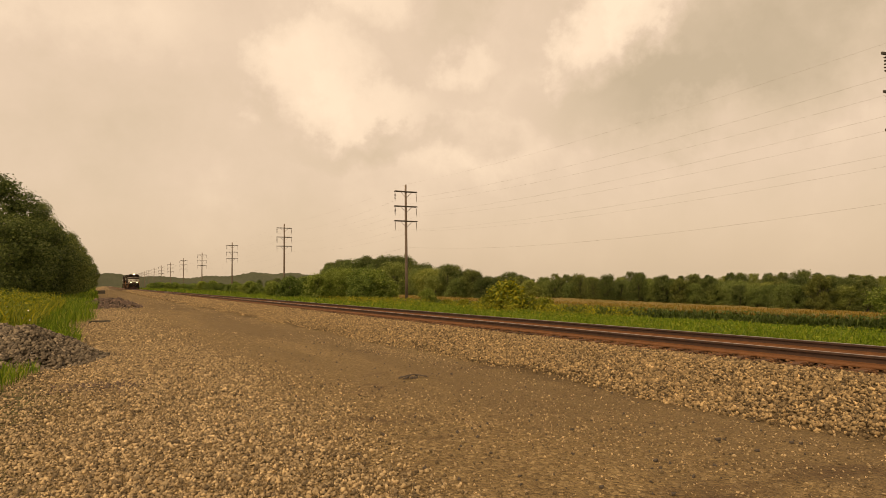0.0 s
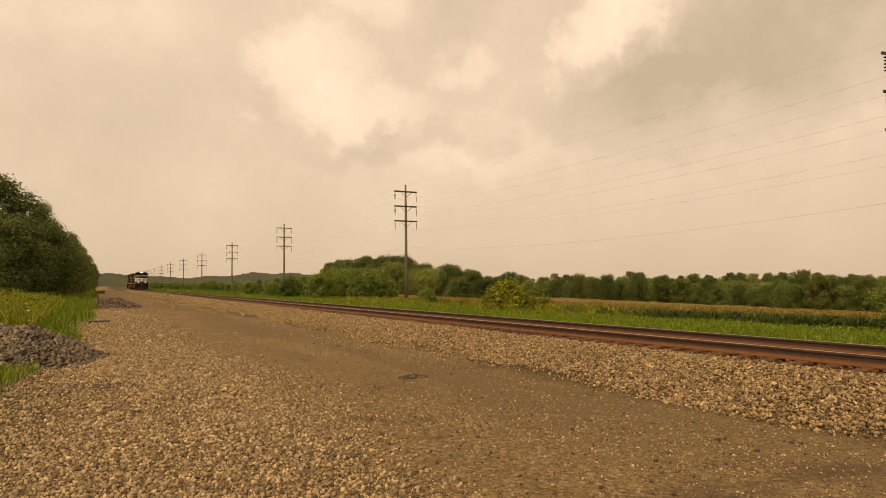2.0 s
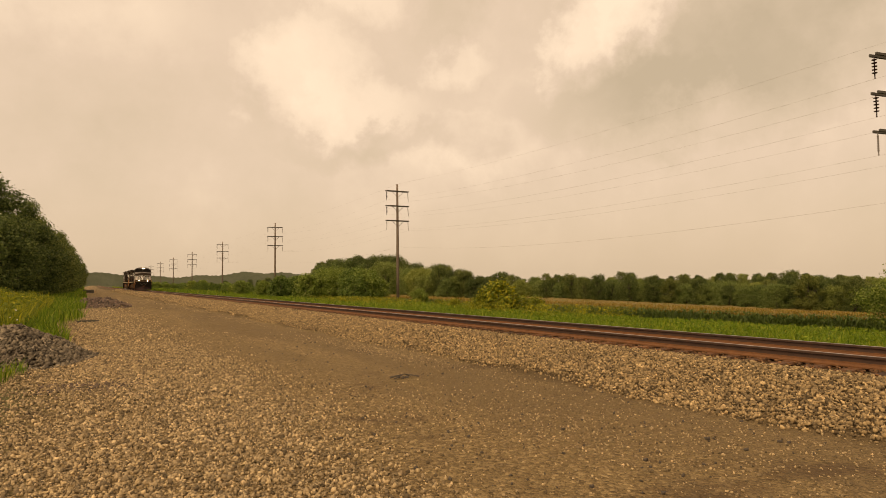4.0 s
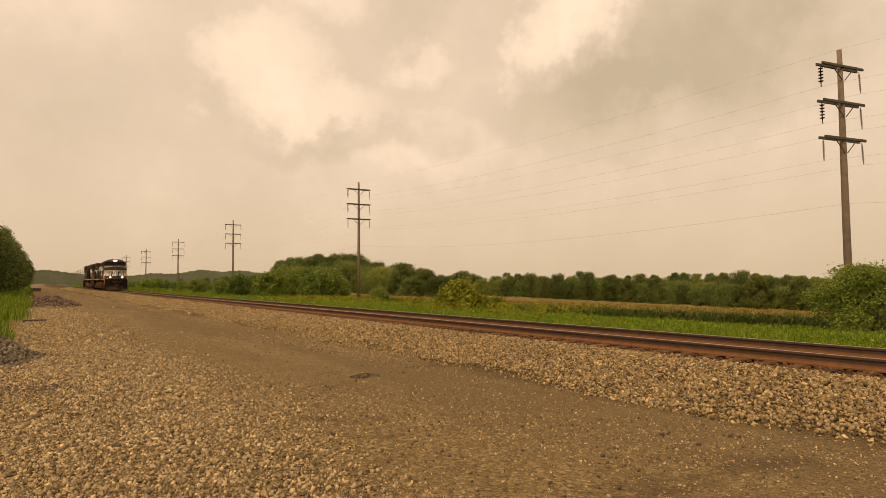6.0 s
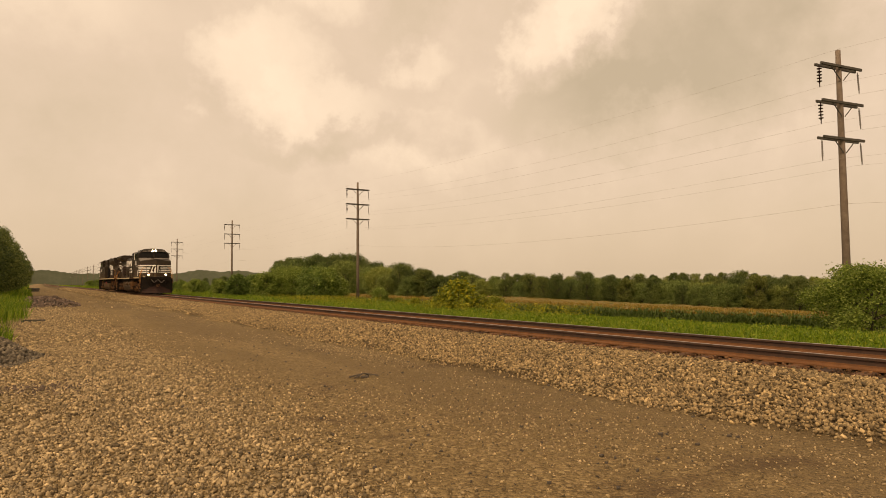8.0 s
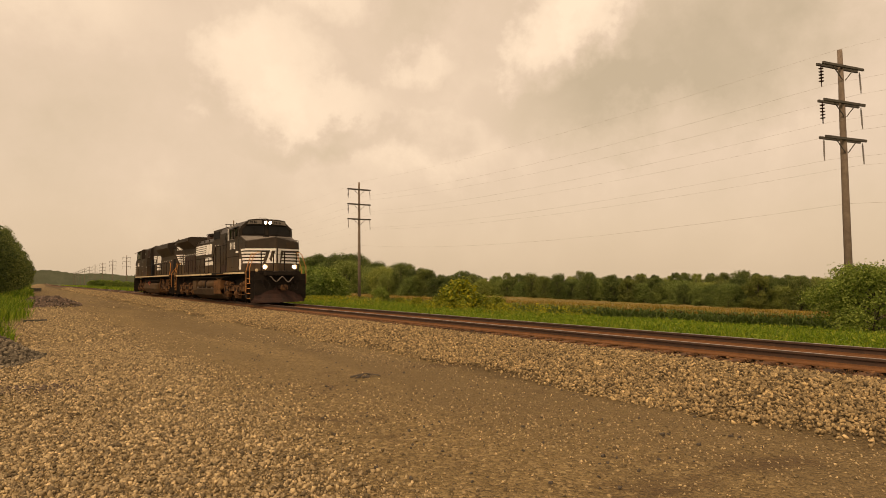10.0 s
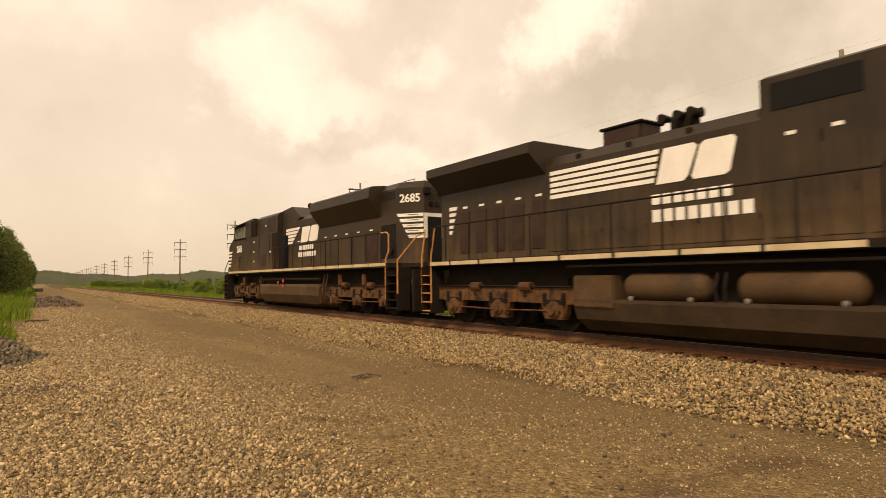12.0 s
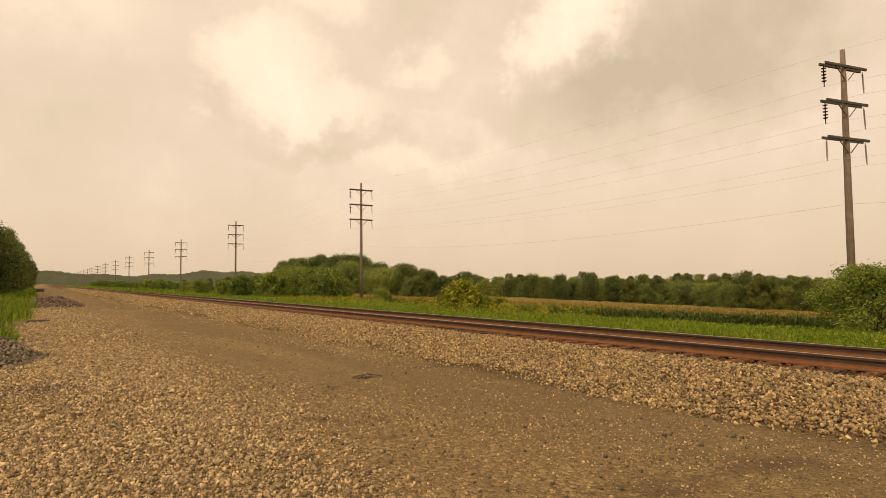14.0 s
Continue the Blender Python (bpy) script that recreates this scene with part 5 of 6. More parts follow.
    for k in range(5):
        z = 3.72 - 0.138 * k
        part("white_stripe", plate_yz(-0.966, [(17.3, z - 0.09), (17.3, z), (14.28 + 0.03 * k, z), (14.28 + 0.03 * (k + 0.7), z - 0.09)], 0.006), WHITE, L)
    emblem(L, -0.966, 14.36, 3.03, 1.66, 0.68)
    bars(L, -0.978, 14.46, 12.75, 2.64, 0.2, 7)
    bars(L, -0.978, 14.46, 12.36, 2.3, 0.24, 8)
    # radiator cab with its overhanging wings
    body = sym([(-0.96, 1.74), (-0.96, 3.7), (-1.45, 4.12), (-1.5, 4.16), (-1.5, 4.4), (-1.3, 4.46)])
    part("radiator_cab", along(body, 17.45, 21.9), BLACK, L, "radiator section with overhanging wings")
    part("rear_hood", along(sym([(-0.95, 1.74), (-0.95, 4.0)]), 17.3, 21.5), BLACK, L)
    for s in (-1, 1):
        for k in range(5):
            part("filter_door", block(s * 0.968 - 0.012, s * 0.968 + 0.012, 17.5 + k * 0.75, 17.95 + k * 0.75, 1.95, 3.1, 0.006), REDDOOR, L, "brown hood door")
            part("small_sticker", block(s * 0.97 - 0.006, s * 0.97 + 0.006, 17.6 + k * 0.75, 17.8 + k * 0.75, 3.2, 3.26), WHITE, L)
        stripe_set(L, s * 0.968, 21.48, 21.08, 0.06, 3.3, 5, 0.17, 0.1)
    # handrails
    rail_posts(L, -1.45, [10.35, 11.5, 12.7, 13.9, 15.1, 16.3, 17.5, 18.7, 19.9, 21.0, 21.7], 1.72, 2.72)
    rail_posts(L, 1.45, [10.35, 12.7, 15.1, 17.5, 19.9, 21.7], 1.72, 2.72)
    for s in (-1, 1):
        part("handrail", tube(bmesh.new(), [(s * 1.45, 10.35, 2.72), (s * 1.45, 9.85, 3.34), (s * 1.45, 7.0, 3.36)], 0.02, 5), FRAME, L)
        for a0 in (9.85, 8.6, 7.4):
            part("rail_post", tube(bmesh.new(), [(s * 1.45, a0, 1.72), (s * 1.45, a0, 3.34)], 0.018, 5), FRAME, L)
        # front and rear corner steps
        steps(L, 2.46, 3.06, s, 1.6)
        steps(L, 21.75, 22.15, s, 1.6)
        part("corner_rail", tube(bmesh.new(), [(s * 1.53, 3.1, 0.62), (s * 1.53, 3.1, 1.8), (s * 1.28, 3.05, 2.62), (s * 1.2, 2.98, 2.7)], 0.021, 6), YELLOW, L, "orange grab rail")
        part("corner_rail", tube(bmesh.new(), [(s * 1.2, 2.46, 1.1), (s * 1.53, 2.46, 1.1), (s * 1.53, 2.46, 1.95), (s * 1.3, 2.46, 2.6), (s * 1.15, 2.42, 2.73), (s * 0.92, 2.42, 2.73)], 0.021, 6), YELLOW, L, "orange grab rail")
        for a0 in (21.7, 22.2):
            part("corner_rail", tube(bmesh.new(), [(s * 1.48, a0, 0.55), (s * 1.48, a0, 1.9), (s * 1.35, a0, 2.7)], 0.022, 6), YELLOW, L, "orange grab rail")
    for x in (-0.95, -0.3, 0.3, 0.95):
        part("rail_post", tube(bmesh.new(), [(x, 2.4, 1.72), (x, 2.4, 2.74)], 0.028, 5), FRAME, L)
    for x0, x1 in ((-0.95, -0.3), (0.3, 0.95)):
        part("front_handrail", tube(bmesh.new(), [(x0, 2.4, 2.74), (x1, 2.4, 2.74)], 0.02, 5), FRAME, L)
    part("safety_chain", tube(bmesh.new(), [(-0.3, 2.4, 2.68), (0, 2.39, 2.6), (0.3, 2.4, 2.68)], 0.012, 4), FRAME, L)
    # front platform, plow, coupler, hoses
    part("platform", block(-1.05, 1.05, 2.3, 3.3, 1.6, 1.74, 0.01), FRAME, L)
    part("anticlimber", block(-0.85, 0.85, 2.02, 2.32, 1.5, 1.72, 0.02), FRAME, L)
    part("anticlimber_tread", block(-0.35, 0.55, 2.02, 2.3, 1.725, 1.745), ROOFGREY, L)
    part("pilot_plate", block(-1.3, 1.3, 2.32, 2.45, 0.5, 1.6, 0.01), FRAME, L)
    bm = bmesh.new()
    cols = [((-1.42, 2.5), (-1.46, 2.46)), ((-0.85, 2.4), (-0.85, 2.05)), ((0, 2.32), (0, 1.8)), ((0.85, 2.4), (0.85, 2.05)), ((1.42, 2.5), (1.46, 2.46))]
    rings = []
    for (xt, yt), (xb, yb) in cols:
        ring = [(xt + (xb - xt) * f, yt + (yb - yt) * f ** 1.8, 0.98 - 0.88 * f) for f in (0, 0.25, 0.5, 0.75, 1)]
        rings.append(ring + [(p[0], p[1] + 0.03, p[2]) for p in reversed(ring)])
    loft(bm, rings)
    part("snow_plow", bm, PLOW, L, "rust-streaked steel plow", smooth=False)
    coupler(L, 1.4, 1)
    for x in (-0.95, -0.6, 0.25, 0.6):
        hose(L, 2.2, x, 0.3)
    pts = [(-0.62 + 1.3 * k / 24, 2.0 - 0.05 * math.sin(k * math.pi / 24), 1.33 + 0.13 * math.cos(k * math.tau * 1.5 / 24 * 1.33) - 0.05 * (k / 24)) for k in range(25)]
    part("jumper_cable", tube(bmesh.new(), pts, 0.026, 6), ROOFGREY, L, "grey jumper cable")
    for x in (-0.9, -0.55, 0.5, 0.85):
        part("hose_bracket", block(x - 0.05, x + 0.05, 2.2, 2.34, 1.1, 1.35, 0.01), FRAME, L)
    part("cut_lever", tube(bmesh.new(), [(-1.4, 2.3, 1.25), (-0.9, 2.2, 1.3), (-0.3, 2.15, 1.1), (0.3, 2.15, 1.1), (0.9, 2.2, 1.3), (1.4, 2.3, 1.25)], 0.02, 5), FRAME, L)
    part("step_light", disc_stack(bmesh.new(), (-1.15, 2.4, 1.78), (-0.7, -0.7, 0), [(0, 0.05), (0.08, 0.09), (0.1, 0.06)], 10), SILL, L)
    # tank, air reservoirs, box
    prof = sym([(-0.95, 0.11), (-1.3, 0.36), (-1.42, 0.72), (-1.42, 0.78), (-0.7, 0.8), (-0.7, 1.25)])
    part("fuel_tank", along(prof, 8.7, 16.2), FUEL, L, "dark dusty fuel tank")
    part("tank_end_box", block(-1.42, -0.75, 8.7, 10.35, 0.45, 1.28, 0.03), RUSTBOX, L, "rust-brown box at the end of the tank")
    for k in range(3):
        part("box_rib", block(-1.45, -1.41, 8.95 + 0.5 * k, 9.03 + 0.5 * k, 0.6, 1.2, 0.008), RUSTBOX, L)
    for s in (-1, 1):
        part("rusty_sill_edge", block(s * 1.506 - 0.006, s * 1.506 + 0.006, 6.7, 9.4, 1.61, 1.66), RUSTBOX, L)
    for yy in (10.9, 12.35, 13.4, 14.7):
        part("drain_valve", disc_stack(bmesh.new(), (-1.36, yy, 0.82), (-1, 0, 0), [(0, 0.05), (0.05, 0.05), (0.06, 0.02)], 8), ROOFGREY, L)
    for yy in (12.78, 12.95):
        part("tank_strap", tube(bmesh.new(), [(-1.3, yy, 0.8), (-1.34, yy, 1.05), (-1.25, yy, 1.3)], 0.03, 6), FRAME, L)
    part("tank_end_box", block(-1.42, -0.75, 15.1, 16.2, 0.6, 1.28, 0.03), TANK, L)
    for a0, a1 in ((10.68, 12.6), (13.1, 14.95)):
        for s in (-1, 1):
            bm = disc_stack(bmesh.new(), (s * 1.12, a0, 1.04), (0, 1, 0), [(0, 0.1), (0.06, 0.22), (0.16, 0.28), (a1 - a0 - 0.16, 0.28), (a1 - a0 - 0.06, 0.22), (a1 - a0, 0.1)], 20)
            part("air_reservoir", bm, TANK, L, "dusty cylindrical air reservoir", smooth=True)
    part("equipment_rack", block(-1.15, 1.15, 6.9, 8.6, 0.75, 1.25, 0.03), FRAME, L)
    part("step_well", block(-1.48, -1.0, 3.13, 3.5, 0.3, 1.6, 0.02), FRAME, L)
    for yy in (3.6, 7.2):
        part("sand_cylinder", tube(bmesh.new(), [(-1.3, yy, 1.1), (-1.3, yy + 0.45, 1.1)], 0.14, 10), TRUCK, L)
    sets = truck(L, (3.95, 5.98, 8.02), "ge") + truck(L, (17.0, 19.0, 20.95), "ge")
    coupler(L, 22.3, -1)
    return L, sets


def second_locomotive():
    L = new("locomotive")
    tagged(L, "black six-axle diesel locomotive coupled behind, running cab last", "locomotive", "locomotives")
    part("underframe", block(-0.92, 0.92, 0.8, 21.2, 1.15, 1.62, 0.03), FRAME, L)
    part("walkway", block(-1.5, 1.5, 2.0, 21.05, 1.62, 1.78, 0.01), FRAME, L)
    part("end_platform", block(-1.0, 1.0, 0.45, 2.0, 1.62, 1.76, 0.01), FRAME, L)
    y = 2.1
    while y < 21:
        w = 1.22 if y < 13 else 3.6
        for s in (-1, 1):
            part("sill_stripe", block(s * 1.506 - 0.005, s * 1.506 + 0.005, y, min(y + w - 0.05, 21.0), 1.68, 1.785), SILL, L)
        y += w
    part("center_sill", block(-0.95, 0.95, 0.7, 21.7, 0.7, 1.25, 0.02), FRAME, L)
    # end of the long hood
    c = 0.96
    plan = [(-0.4, 1.48), (-c, 2.3), (-c, 3.4), (c, 3.4), (c, 2.3), (0.4, 1.48)]
    bm = loft(bmesh.new(), [[(x, y, z) for x, y in plan] for z in (1.78, 4.28)] + [[(x * 0.8, y + 0.08, 4.5) for x, y in plan]])
    part("hood_end", bm, BLACK, L, "black tapered hood end with white stripes")
    for s in (-1, 1):
        u, w = Vector((s * 0.4, 1.48, 0)), Vector((s * c, 2.3, 0))
        out = Vector((s * 0.82, -0.56, 0)).normalized()

        def slab(name, f0, f1, g1, z0, z1, mat, far=0.008):
            """A plate on the tapered face, from f0 to f1 (top) or g1 (bottom) across it."""
            quad = ((f0, z0), (f0, z1), (f1, z1), (g1, z0))
            part(name, loft(bmesh.new(), [[u.lerp(w, f) + out * d + Vector((0, 0, z)) for f, z in quad] for d in (0.001, far)]), mat, L)
        for k in range(5):
            z = 3.42 - 0.178 * k
            slab("white_stripe", 0.02, 1.0 - 0.1 * k, 1.0 - 0.1 * (k + 0.6), z - 0.105, z, WHITE)
            slab("sand_step", 0.2, 0.6, 0.6, z - 0.05, z - 0.035, FRAME, 0.02)
        part("vent_screen", block(s * 0.967 - 0.006, s * 0.967 + 0.006, 2.34, 3.35, 1.95, 3.1), GRILLE, L, "dark screened opening")
        for r in range(4):
            for q in range(7):
                part("vent_slot", block(s * 0.967 - 0.005, s * 0.967 + 0.005, 2.4 + q * 0.19, 2.52 + q * 0.19, 3.95 + r * 0.07, 3.985 + r * 0.07), GRILLE, L)
        part("marker_lamp", disc_stack(bmesh.new(), (s * 0.12, 1.5, 3.72), (0, -1, 0), [(0, 0.1), (0.04, 0.1), (0.045, 0.07)], 14), GLASS, L, "unlit end lamp")
        part("lamp_hood", block(s * 0.3 - 0.12, s * 0.3 + 0.12, 1.36, 1.6, 4.02, 4.26, 0.03), FRAME, L)
    part("end_panel", block(-0.4, 0.4, 1.465, 1.48, 2.6, 3.42), WHITE, L, "white end door surround")
    part("end_door", block(-0.27, 0.27, 1.45, 1.466, 1.85, 3.3), GRILLE, L)
    text_part("road_number", "2685", L, WHITE, pose(-0.9, 2.2, 3.8, 0, 0, 0) @ Matrix(((0.56, 0, -0.82, -0.0), (-0.82, 0, -0.56, 0.0), (0, 1, 0, 0), (0, 0, 0, 1))).normalized() @ pose(0, 0, 0.012), 0.38, "white numerals")
    part("roof_rail", tube(bmesh.new(), [(-0.5, 1.9, 4.48), (-0.5, 1.9, 4.58), (-0.5, 2.6, 4.58), (-0.5, 2.6, 4.48)], 0.015, 5), ROOFGREY, L)
    # hood with flared radiators
    body = sym([(-0.96, 1.78), (-0.96, 3.45), (-0.96, 3.9), (-0.7, 4.1)])
    part("engine_hood", along(body, 3.4, 13.4), BLACK, L)
    flare = sym([(-0.96, 3.4), (-1.42, 4.02), (-1.45, 4.06), (-1.42, 4.4), (-1.3, 4.47), (-0.8, 4.52)])
    part("radiator_wing", along(flare, 3.4, 8.75), BLACK, L, "flared radiator section")
    part("radiator_top", along(sym([(-1.28, 4.48), (-0.8, 4.53), (-0.8, 4.55)]), 3.6, 8.6), ROOFGREY, L)
    part("horn", tube(bmesh.new(), [(-0.55, 10.0, 4.6), (-0.5, 10.45, 4.56)], [0.13, 0.06], 10), FRAME, L)
    part("horn", tube(bmesh.new(), [(-0.55, 10.95, 4.62), (-0.45, 10.4, 4.57)], [0.13, 0.06], 10), FRAME, L)
    part("horn_bracket", block(-0.58, -0.38, 10.35, 10.55, 4.1, 4.56, 0.02), FRAME, L)
    part("shoulder", along(sym([(-0.97, 3.7), (-0.97, 3.95), (-0.72, 4.18)]), 8.75, 12.1), BLACK, L)
    bm = across([(11.0, 4.1), (12.15, 4.68), (13.4, 4.6), (13.4, 1.78), (11.9, 1.78), (11.9, 3.9)], -0.95, 0.95)
    part("dynamic_brake_hatch", bm, BLACK, L)
    for s in (-1, 1):
        for k in range(8):
            a0 = 3.6 + k * 1.02
            part("hood_door", block(s * 0.968 - 0.008, s * 0.968 + 0.008, a0 + 0.03, a0 + 0.97, 1.9, 2.95, 0.004), REDDOOR if k == 0 else BLACK, L)
            part("small_sticker", block(s * 0.98 - 0.006, s * 0.98 + 0.006, a0 + 0.4, a0 + 0.62, 2.98, 3.03), WHITE, L)
        # near-black box stands in for the shaded gap before the electrical cabinet
        part("dark_gap_box", block(s * 0.97 - 0.18, s * 0.97 + 0.18, 12.6, 13.45, 1.78, 3.35, 0.02), GRILLE, L)
        part("side_screen", block(s * 1.2 - 0.02, s * 1.2 + 0.02, 13.9, 14.9, 3.65, 4.3), REDDOOR, L)
    for k in range(5):
        z = 3.66 - 0.152 * k
        part("white_stripe", plate_yz(-0.975, [(12.86, z - 0.112), (12.86, z), (11.04 + 0.22 * k, z), (11.04 + 0.22 * (k + 0.7), z - 0.112)], 0.006), WHITE, L)
    emblem(L, -0.975, 10.99, 2.94, 2.1, 0.68)
    bars(L, -0.982, 11.14, 9.4, 2.6, 0.2, 7)
    bars(L, -0.982, 11.25, 9.16, 2.3, 0.21, 8)
    # electrical cabinet and cab
    body = sym([(-1.5, 1.78), (-1.5, 3.5), (-1.22, 3.56), (-1.2, 4.42), (-1.0, 4.57)])
    part("electrical_cabinet", along(body, 13.4, 16.7), BLACK, L)
    side = [(16.7, 1.78), (16.7, 4.5), (19.95, 4.34), (19.88, 3.5), (20.75, 3.42), (21.0, 3.25), (21.05, 1.78)]
    bm = across(side, -1.5, 1.5)
    bmesh.ops.bevel(bm, geom=[e for e in bm.edges if abs(e.verts[0].co.x - e.verts[1].co.x) < 0.01 and e.verts[0].co.z > 3.0], offset=0.12, segments=3, affect="EDGES")
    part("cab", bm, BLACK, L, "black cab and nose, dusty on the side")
    part("cab_roof", across([(16.9, 4.5), (20.05, 4.345), (20.05, 4.40), (17.6, 4.53), (16.9, 4.54)], -1.3, 1.3), ROOFGREY, L, "pale grey cab roof")
    for s in (-1, 1):
        for a0, a1 in ((19.3, 19.72), (18.75, 19.2), (18.2, 18.68), (17.7, 18.12)):
            # solid panes; the sky seen through them is only their colour
            part("side_window", across([(a0, 3.58), (a1, 3.58), (a1, 4.16 - (a1 - 17.7) * 0.03), (a0, 4.16 - (a0 - 17.7) * 0.03)], s * 1.5 - 0.012, s * 1.5 + 0.012), SKYGLASS, L, "cab side window toned pale for the sky behind")
        part("window_sill", block(s * 1.5 - 0.05, s * 1.5 + 0.05, 17.6, 19.85, 3.5, 3.56, 0.01), FRAME, L)
        part("sun_visor", loft(bmesh.new(), [[(s * 1.36, yy, z), (s * 1.74, yy, z - 0.15), (s * 1.745, yy, z - 0.125), (s * 1.36, yy, z + 0.03)] for yy, z in ((17.75, 4.42), (20.05, 4.32))]), ROOFGREY, L, "pale grey awning over the cab windows")
        part("windshield", loft(bmesh.new(), [[(s * 0.1, 19.94 + f, 3.6), (s * 1.3, 19.94 + f, 3.6), (s * 1.25, 20.05 + f, 4.1), (s * 0.1, 20.05 + f, 4.12)] for f in (0, 0.012)]), GLASS, L)
        part("rear_window", block(s * 1.21 - 0.02, s * 1.21 + 0.02, 16.6, 17.1, 3.62, 4.25), GLASS, L)
        for k in range(5):
            z = 2.92 - 0.19 * k
            part("nose_stripe", plate_yz(s * 1.506, [(21.03, z - 0.1), (21.0, z), (20.2 + 0.07 * k, z), (20.2 + 0.07 * (k + 0.6), z - 0.1)], 0.005), WHITE, L)
        louvers(L, s * 1.503, 18.6, 19.0, 1.95, 2.5, 9, BLACK)
        part("side_seam", block(s * 1.503 - 0.004, s * 1.503 + 0.004, 18.2, 19.4, 2.52, 2.545), GRILLE, L)
        part("body_panel", block(s * 1.503 - 0.006, s * 1.503 + 0.006, 14.3, 15.0, 1.95, 2.55, 0.004), REDDOOR, L)
        for a0 in (13.7, 15.3, 16.7):
            part("side_seam", block(s * 1.503 - 0.004, s * 1.503 + 0.004, a0, a0 + 0.025, 1.8, 3.48), GRILLE, L)
        for a0, z in ((16.1, 3.2), (16.1, 2.7), (16.1, 2.2), (14.2, 3.9), (13.55, 2.6)):
            part("small_sticker", block(s * 1.504 - 0.006, s * 1.504 + 0.006, a0, a0 + 0.16, z, z + 0.07), WHITE, L)
    text_part("road_number", "2685", L, WHITE, on_side(19.32, 2.82, -1.508), 0.5, "white numerals")
    part("nose_headlight", block(-0.25, 0.25, 21.0, 21.08, 3.0, 3.15, 0.02), GLASS, L)
    # rails, steps, ends
    rail_posts(L, -1.45, [2.5, 3.6, 4.75, 5.9, 7.1, 8.3, 9.5, 10.7, 11.9, 13.1], 1.76, 2.78)
    rail_posts(L, 1.45, [2.5, 4.75, 7.1, 9.5, 11.9, 13.1], 1.76, 2.78)
    for s in (-1, 1):
        part("corner_rail", tube(bmesh.new(), [(s * 1.48, 2.12, 0.6), (s * 1.48, 2.12, 1.9), (s * 1.44, 2.0, 2.15), (s * 1.44, 2.0, 2.7), (s * 1.44, 2.15, 2.78), (s * 1.44, 2.5, 2.78)], 0.026, 6), YELLOW, L, "orange grab rail")
        part("corner_rail", tube(bmesh.new(), [(s * 1.48, 1.35, 0.8), (s * 1.48, 1.35, 1.85), (s * 1.05, 0.85, 2.6), (s * 0.9, 0.6, 2.66)], 0.024, 6), YELLOW, L, "orange grab rail")
        steps(L, 1.4, 2.05, s, 1.62, 5, FRAME)
        steps(L, 21.25, 21.85, s, 1.62, 5, TRUCK)
        for a0 in (21.2, 21.95):
            part("corner_rail", tube(bmesh.new(), [(s * 1.46, a0, 0.5), (s * 1.46, a0, 1.9), (s * 1.2, a0, 2.6)], 0.022, 6), FRAME, L)
        part("coupler_lever", tube(bmesh.new(), [(s * 1.4, 0.55, 1.2), (s * 0.7, 0.5, 1.25), (s * 0.3, 0.45, 1.1)], 0.02, 5), FRAME, L)
    part("rear_platform", block(-1.4, 1.4, 21.0, 21.9, 1.62, 1.74, 0.01), FRAME, L)
    part("rear_plate", block(-1.45, 1.45, 21.85, 21.95, 0.2, 1.55, 0.02), FRAME, L)
    part("front_plate", block(-1.4, 1.4, 0.5, 0.62, 0.25, 1.55, 0.02), FRAME, L)
    for x in (-0.9, -0.6, 0.4):
        hose(L, 0.45, x, 0.4)
    for x in (-0.7, 0.7):
        part("rear_post", tube(bmesh.new(), [(x, 21.9, 1.7), (x, 21.9, 2.7)], 0.03, 6), FRAME, L)
    coupler(L, 0.0, 1)
    coupler(L, 22.05, -1)
    prof = sym([(-0.8, 0.13), (-1.25, 0.26), (-1.45, 0.62), (-1.45, 0.98), (-1.38, 1.08), (-0.6, 1.1)])
    bm = loft(bmesh.new(), [[(x * 0.93, 8.0, 0.62 + (z - 0.62) * 0.85) for x, z in prof], [(x, 8.25, z) for x, z in prof], [(x, 15.35, z) for x, z in prof], [(x * 0.93, 15.6, 0.62 + (z - 0.62) * 0.85) for x, z in prof]])
    part("fuel_tank", bm, TANK, L, "long dusty brown fuel tank")
    part("tank_filler", tube(bmesh.new(), [(-1.4, 12.0, 1.05), (-1.4, 12.0, 1.35)], 0.06, 8), REDDOOR, L)
    for yy in (4.1, 6.1, 18.6):
        part("sand_pipe", tube(bmesh.new(), [(-1.25, yy, 1.05), (-1.25, yy, 1.45)], 0.1, 8), TRUCK, L)
    for yy, zz in ((11.9, 1.22), (11.9, 0.98), (12.6, 1.15)):
        part("fuel_gauge", disc_stack(bmesh.new(), (-1.44, yy, zz), (-1, 0, 0), [(0, 0.08), (0.03, 0.08), (0.035, 0.05)], 12), RED, L, "red fuel fitting")
    for yy in (7.4, 7.7, 15.75, 16.0):
        part("bent_pipe", tube(bmesh.new(), [(-1.2, yy, 1.5), (-1.28, yy, 1.1), (-1.25, yy + 0.15, 0.6), (-1.2, yy + 0.3, 0.35)], 0.028, 6), TRUCK, L)
    for yy in (0.75, 1.0, 1.25):
        part("end_pipe", tube(bmesh.new(), [(-0.9, yy, 1.5), (-1.0, yy, 1.2), (-0.95, yy - 0.1, 0.7)], 0.04, 6), TRUCK, L)
    part("hand_brake", disc_stack(bmesh.new(), (-0.98, 2.6, 2.2), (-1, 0, 0), [(0, 0.12), (0.06, 0.12), (0.07, 0.06)], 12), FRAME, L)
    part("air_line", tube(bmesh.new(), [(-1.3, 8.0, 1.3), (-1.3, 15.6, 1.3)], 0.05, 6), FRAME, L)
    sets = truck(L, (2.75, 4.75, 6.85), "emd") + truck(L, (16.35, 18.3, 20.15), "emd")
    return L, sets


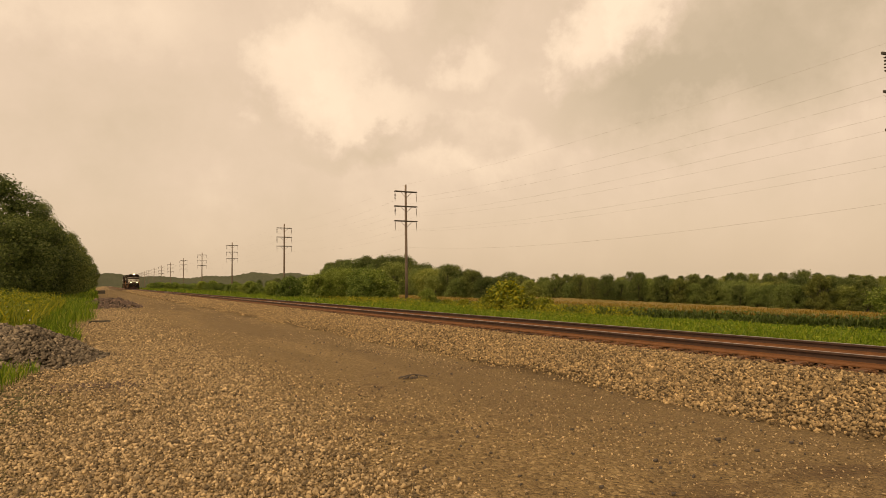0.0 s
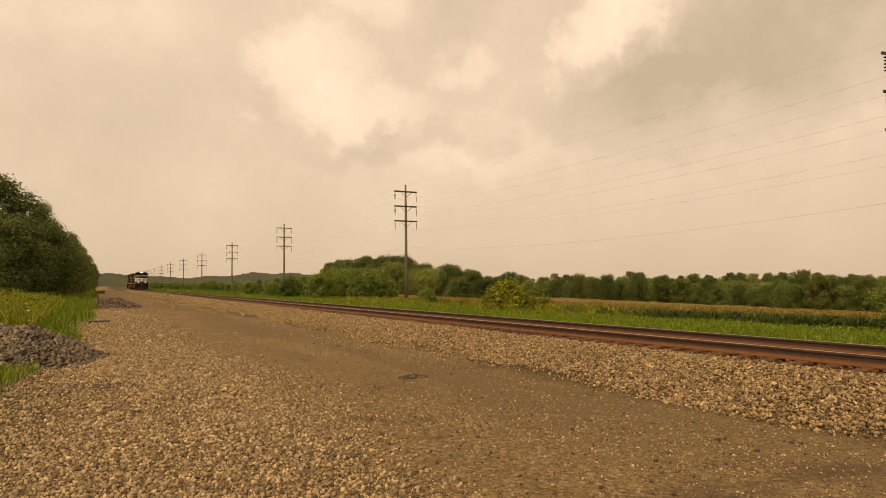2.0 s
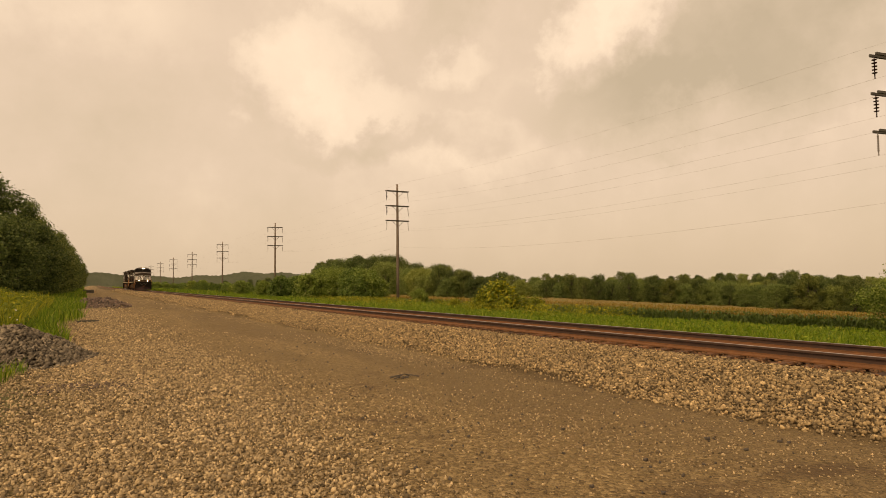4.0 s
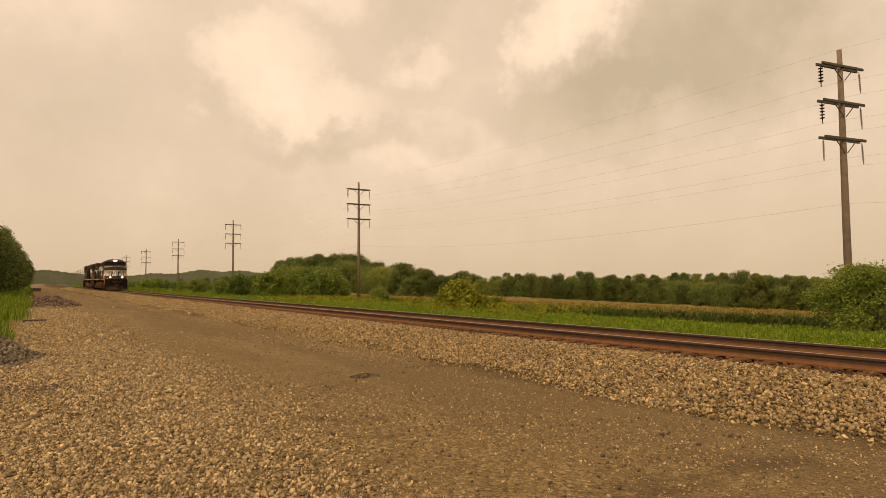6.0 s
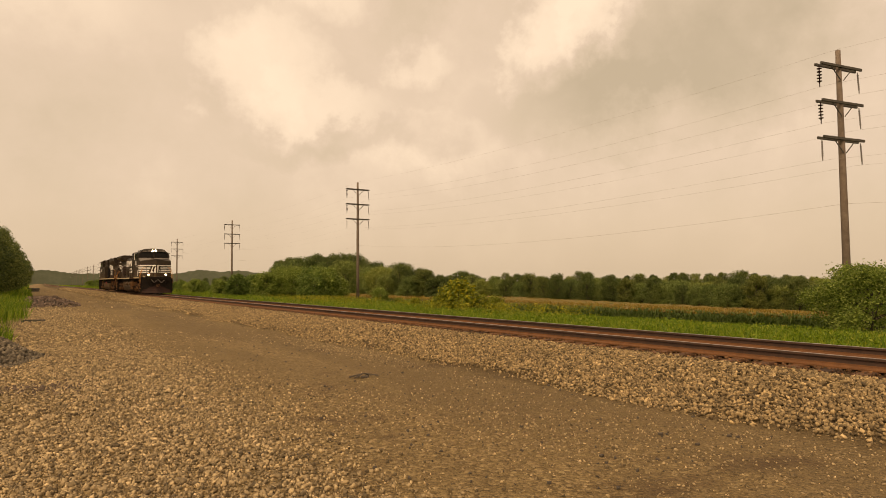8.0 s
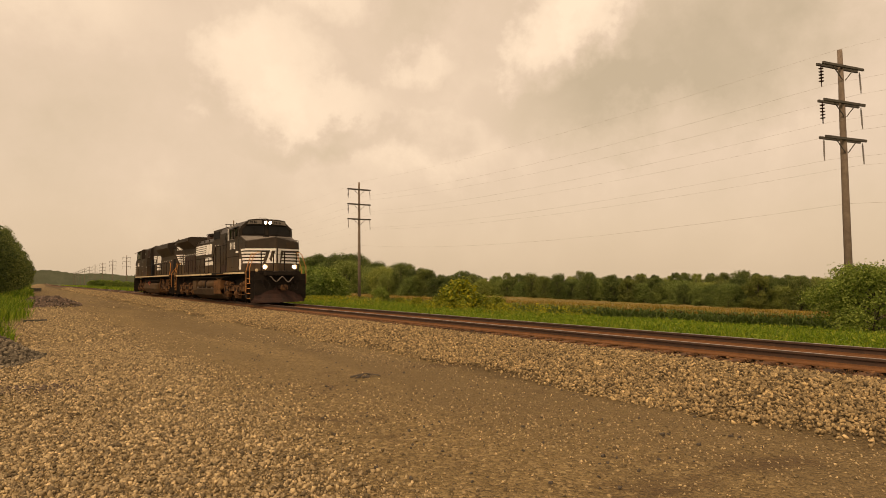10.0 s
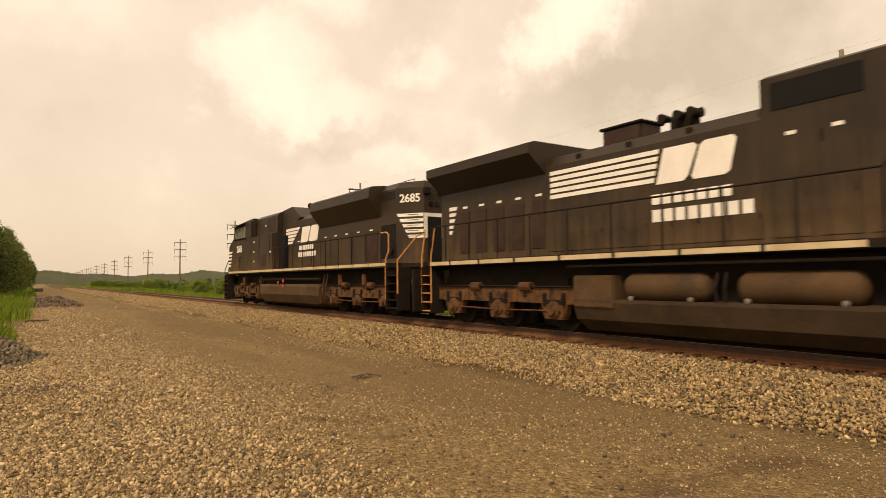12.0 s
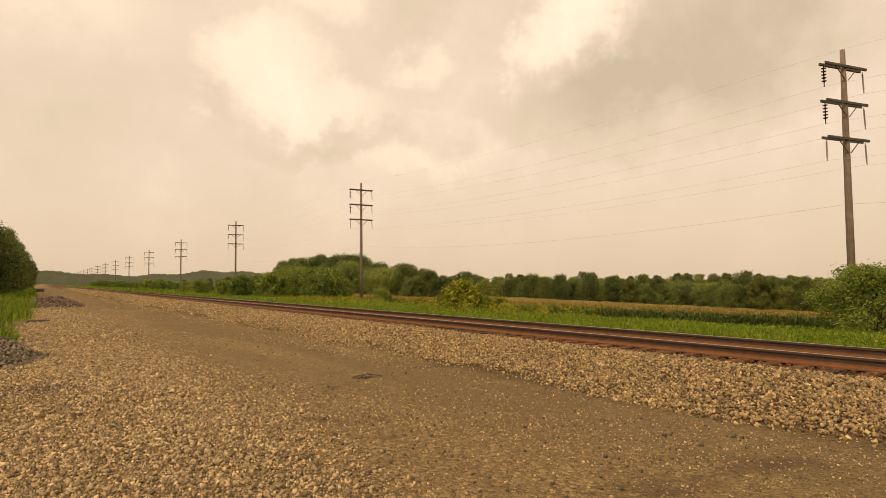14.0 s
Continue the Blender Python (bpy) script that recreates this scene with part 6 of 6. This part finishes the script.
SPEED, PASS = 18.733, -16.127
lead, lead_sets = lead_locomotive()
trail, trail_sets = second_locomotive()


# how far the train runs ahead of an even pace, by time: it gathers a little speed
AHEAD = [(0.0, -12.0), (1.5, -9.5), (3.0, -7.2), (5.0, -5.6), (6.5, -4.2), (8.0, -2.4), (9.3, -1.5), (10.5, -0.95), (11.0, -0.82), (11.5, -0.08), (12.0, -0.02), (13.0, 0.03), (14.0, 0.0)]


def motions():
    places = [(t, PASS - SPEED * (t - 12.5) + a) for t, a in AHEAD]
    walk(lead, [(t, pose(TRACK, y, 0)) for t, y in places])
    walk(trail, [(t, pose(TRACK, y + 22.3, 0)) for t, y in places])
    for w in lead_sets + trail_sets:
        rows = []
        for k in range(421):
            rows.append((k / 30, Matrix.Translation(w.location) @ Matrix.Rotation(SPEED * k / 30 / 0.533, 4, "X")))
        walk(w, rows)


motions()
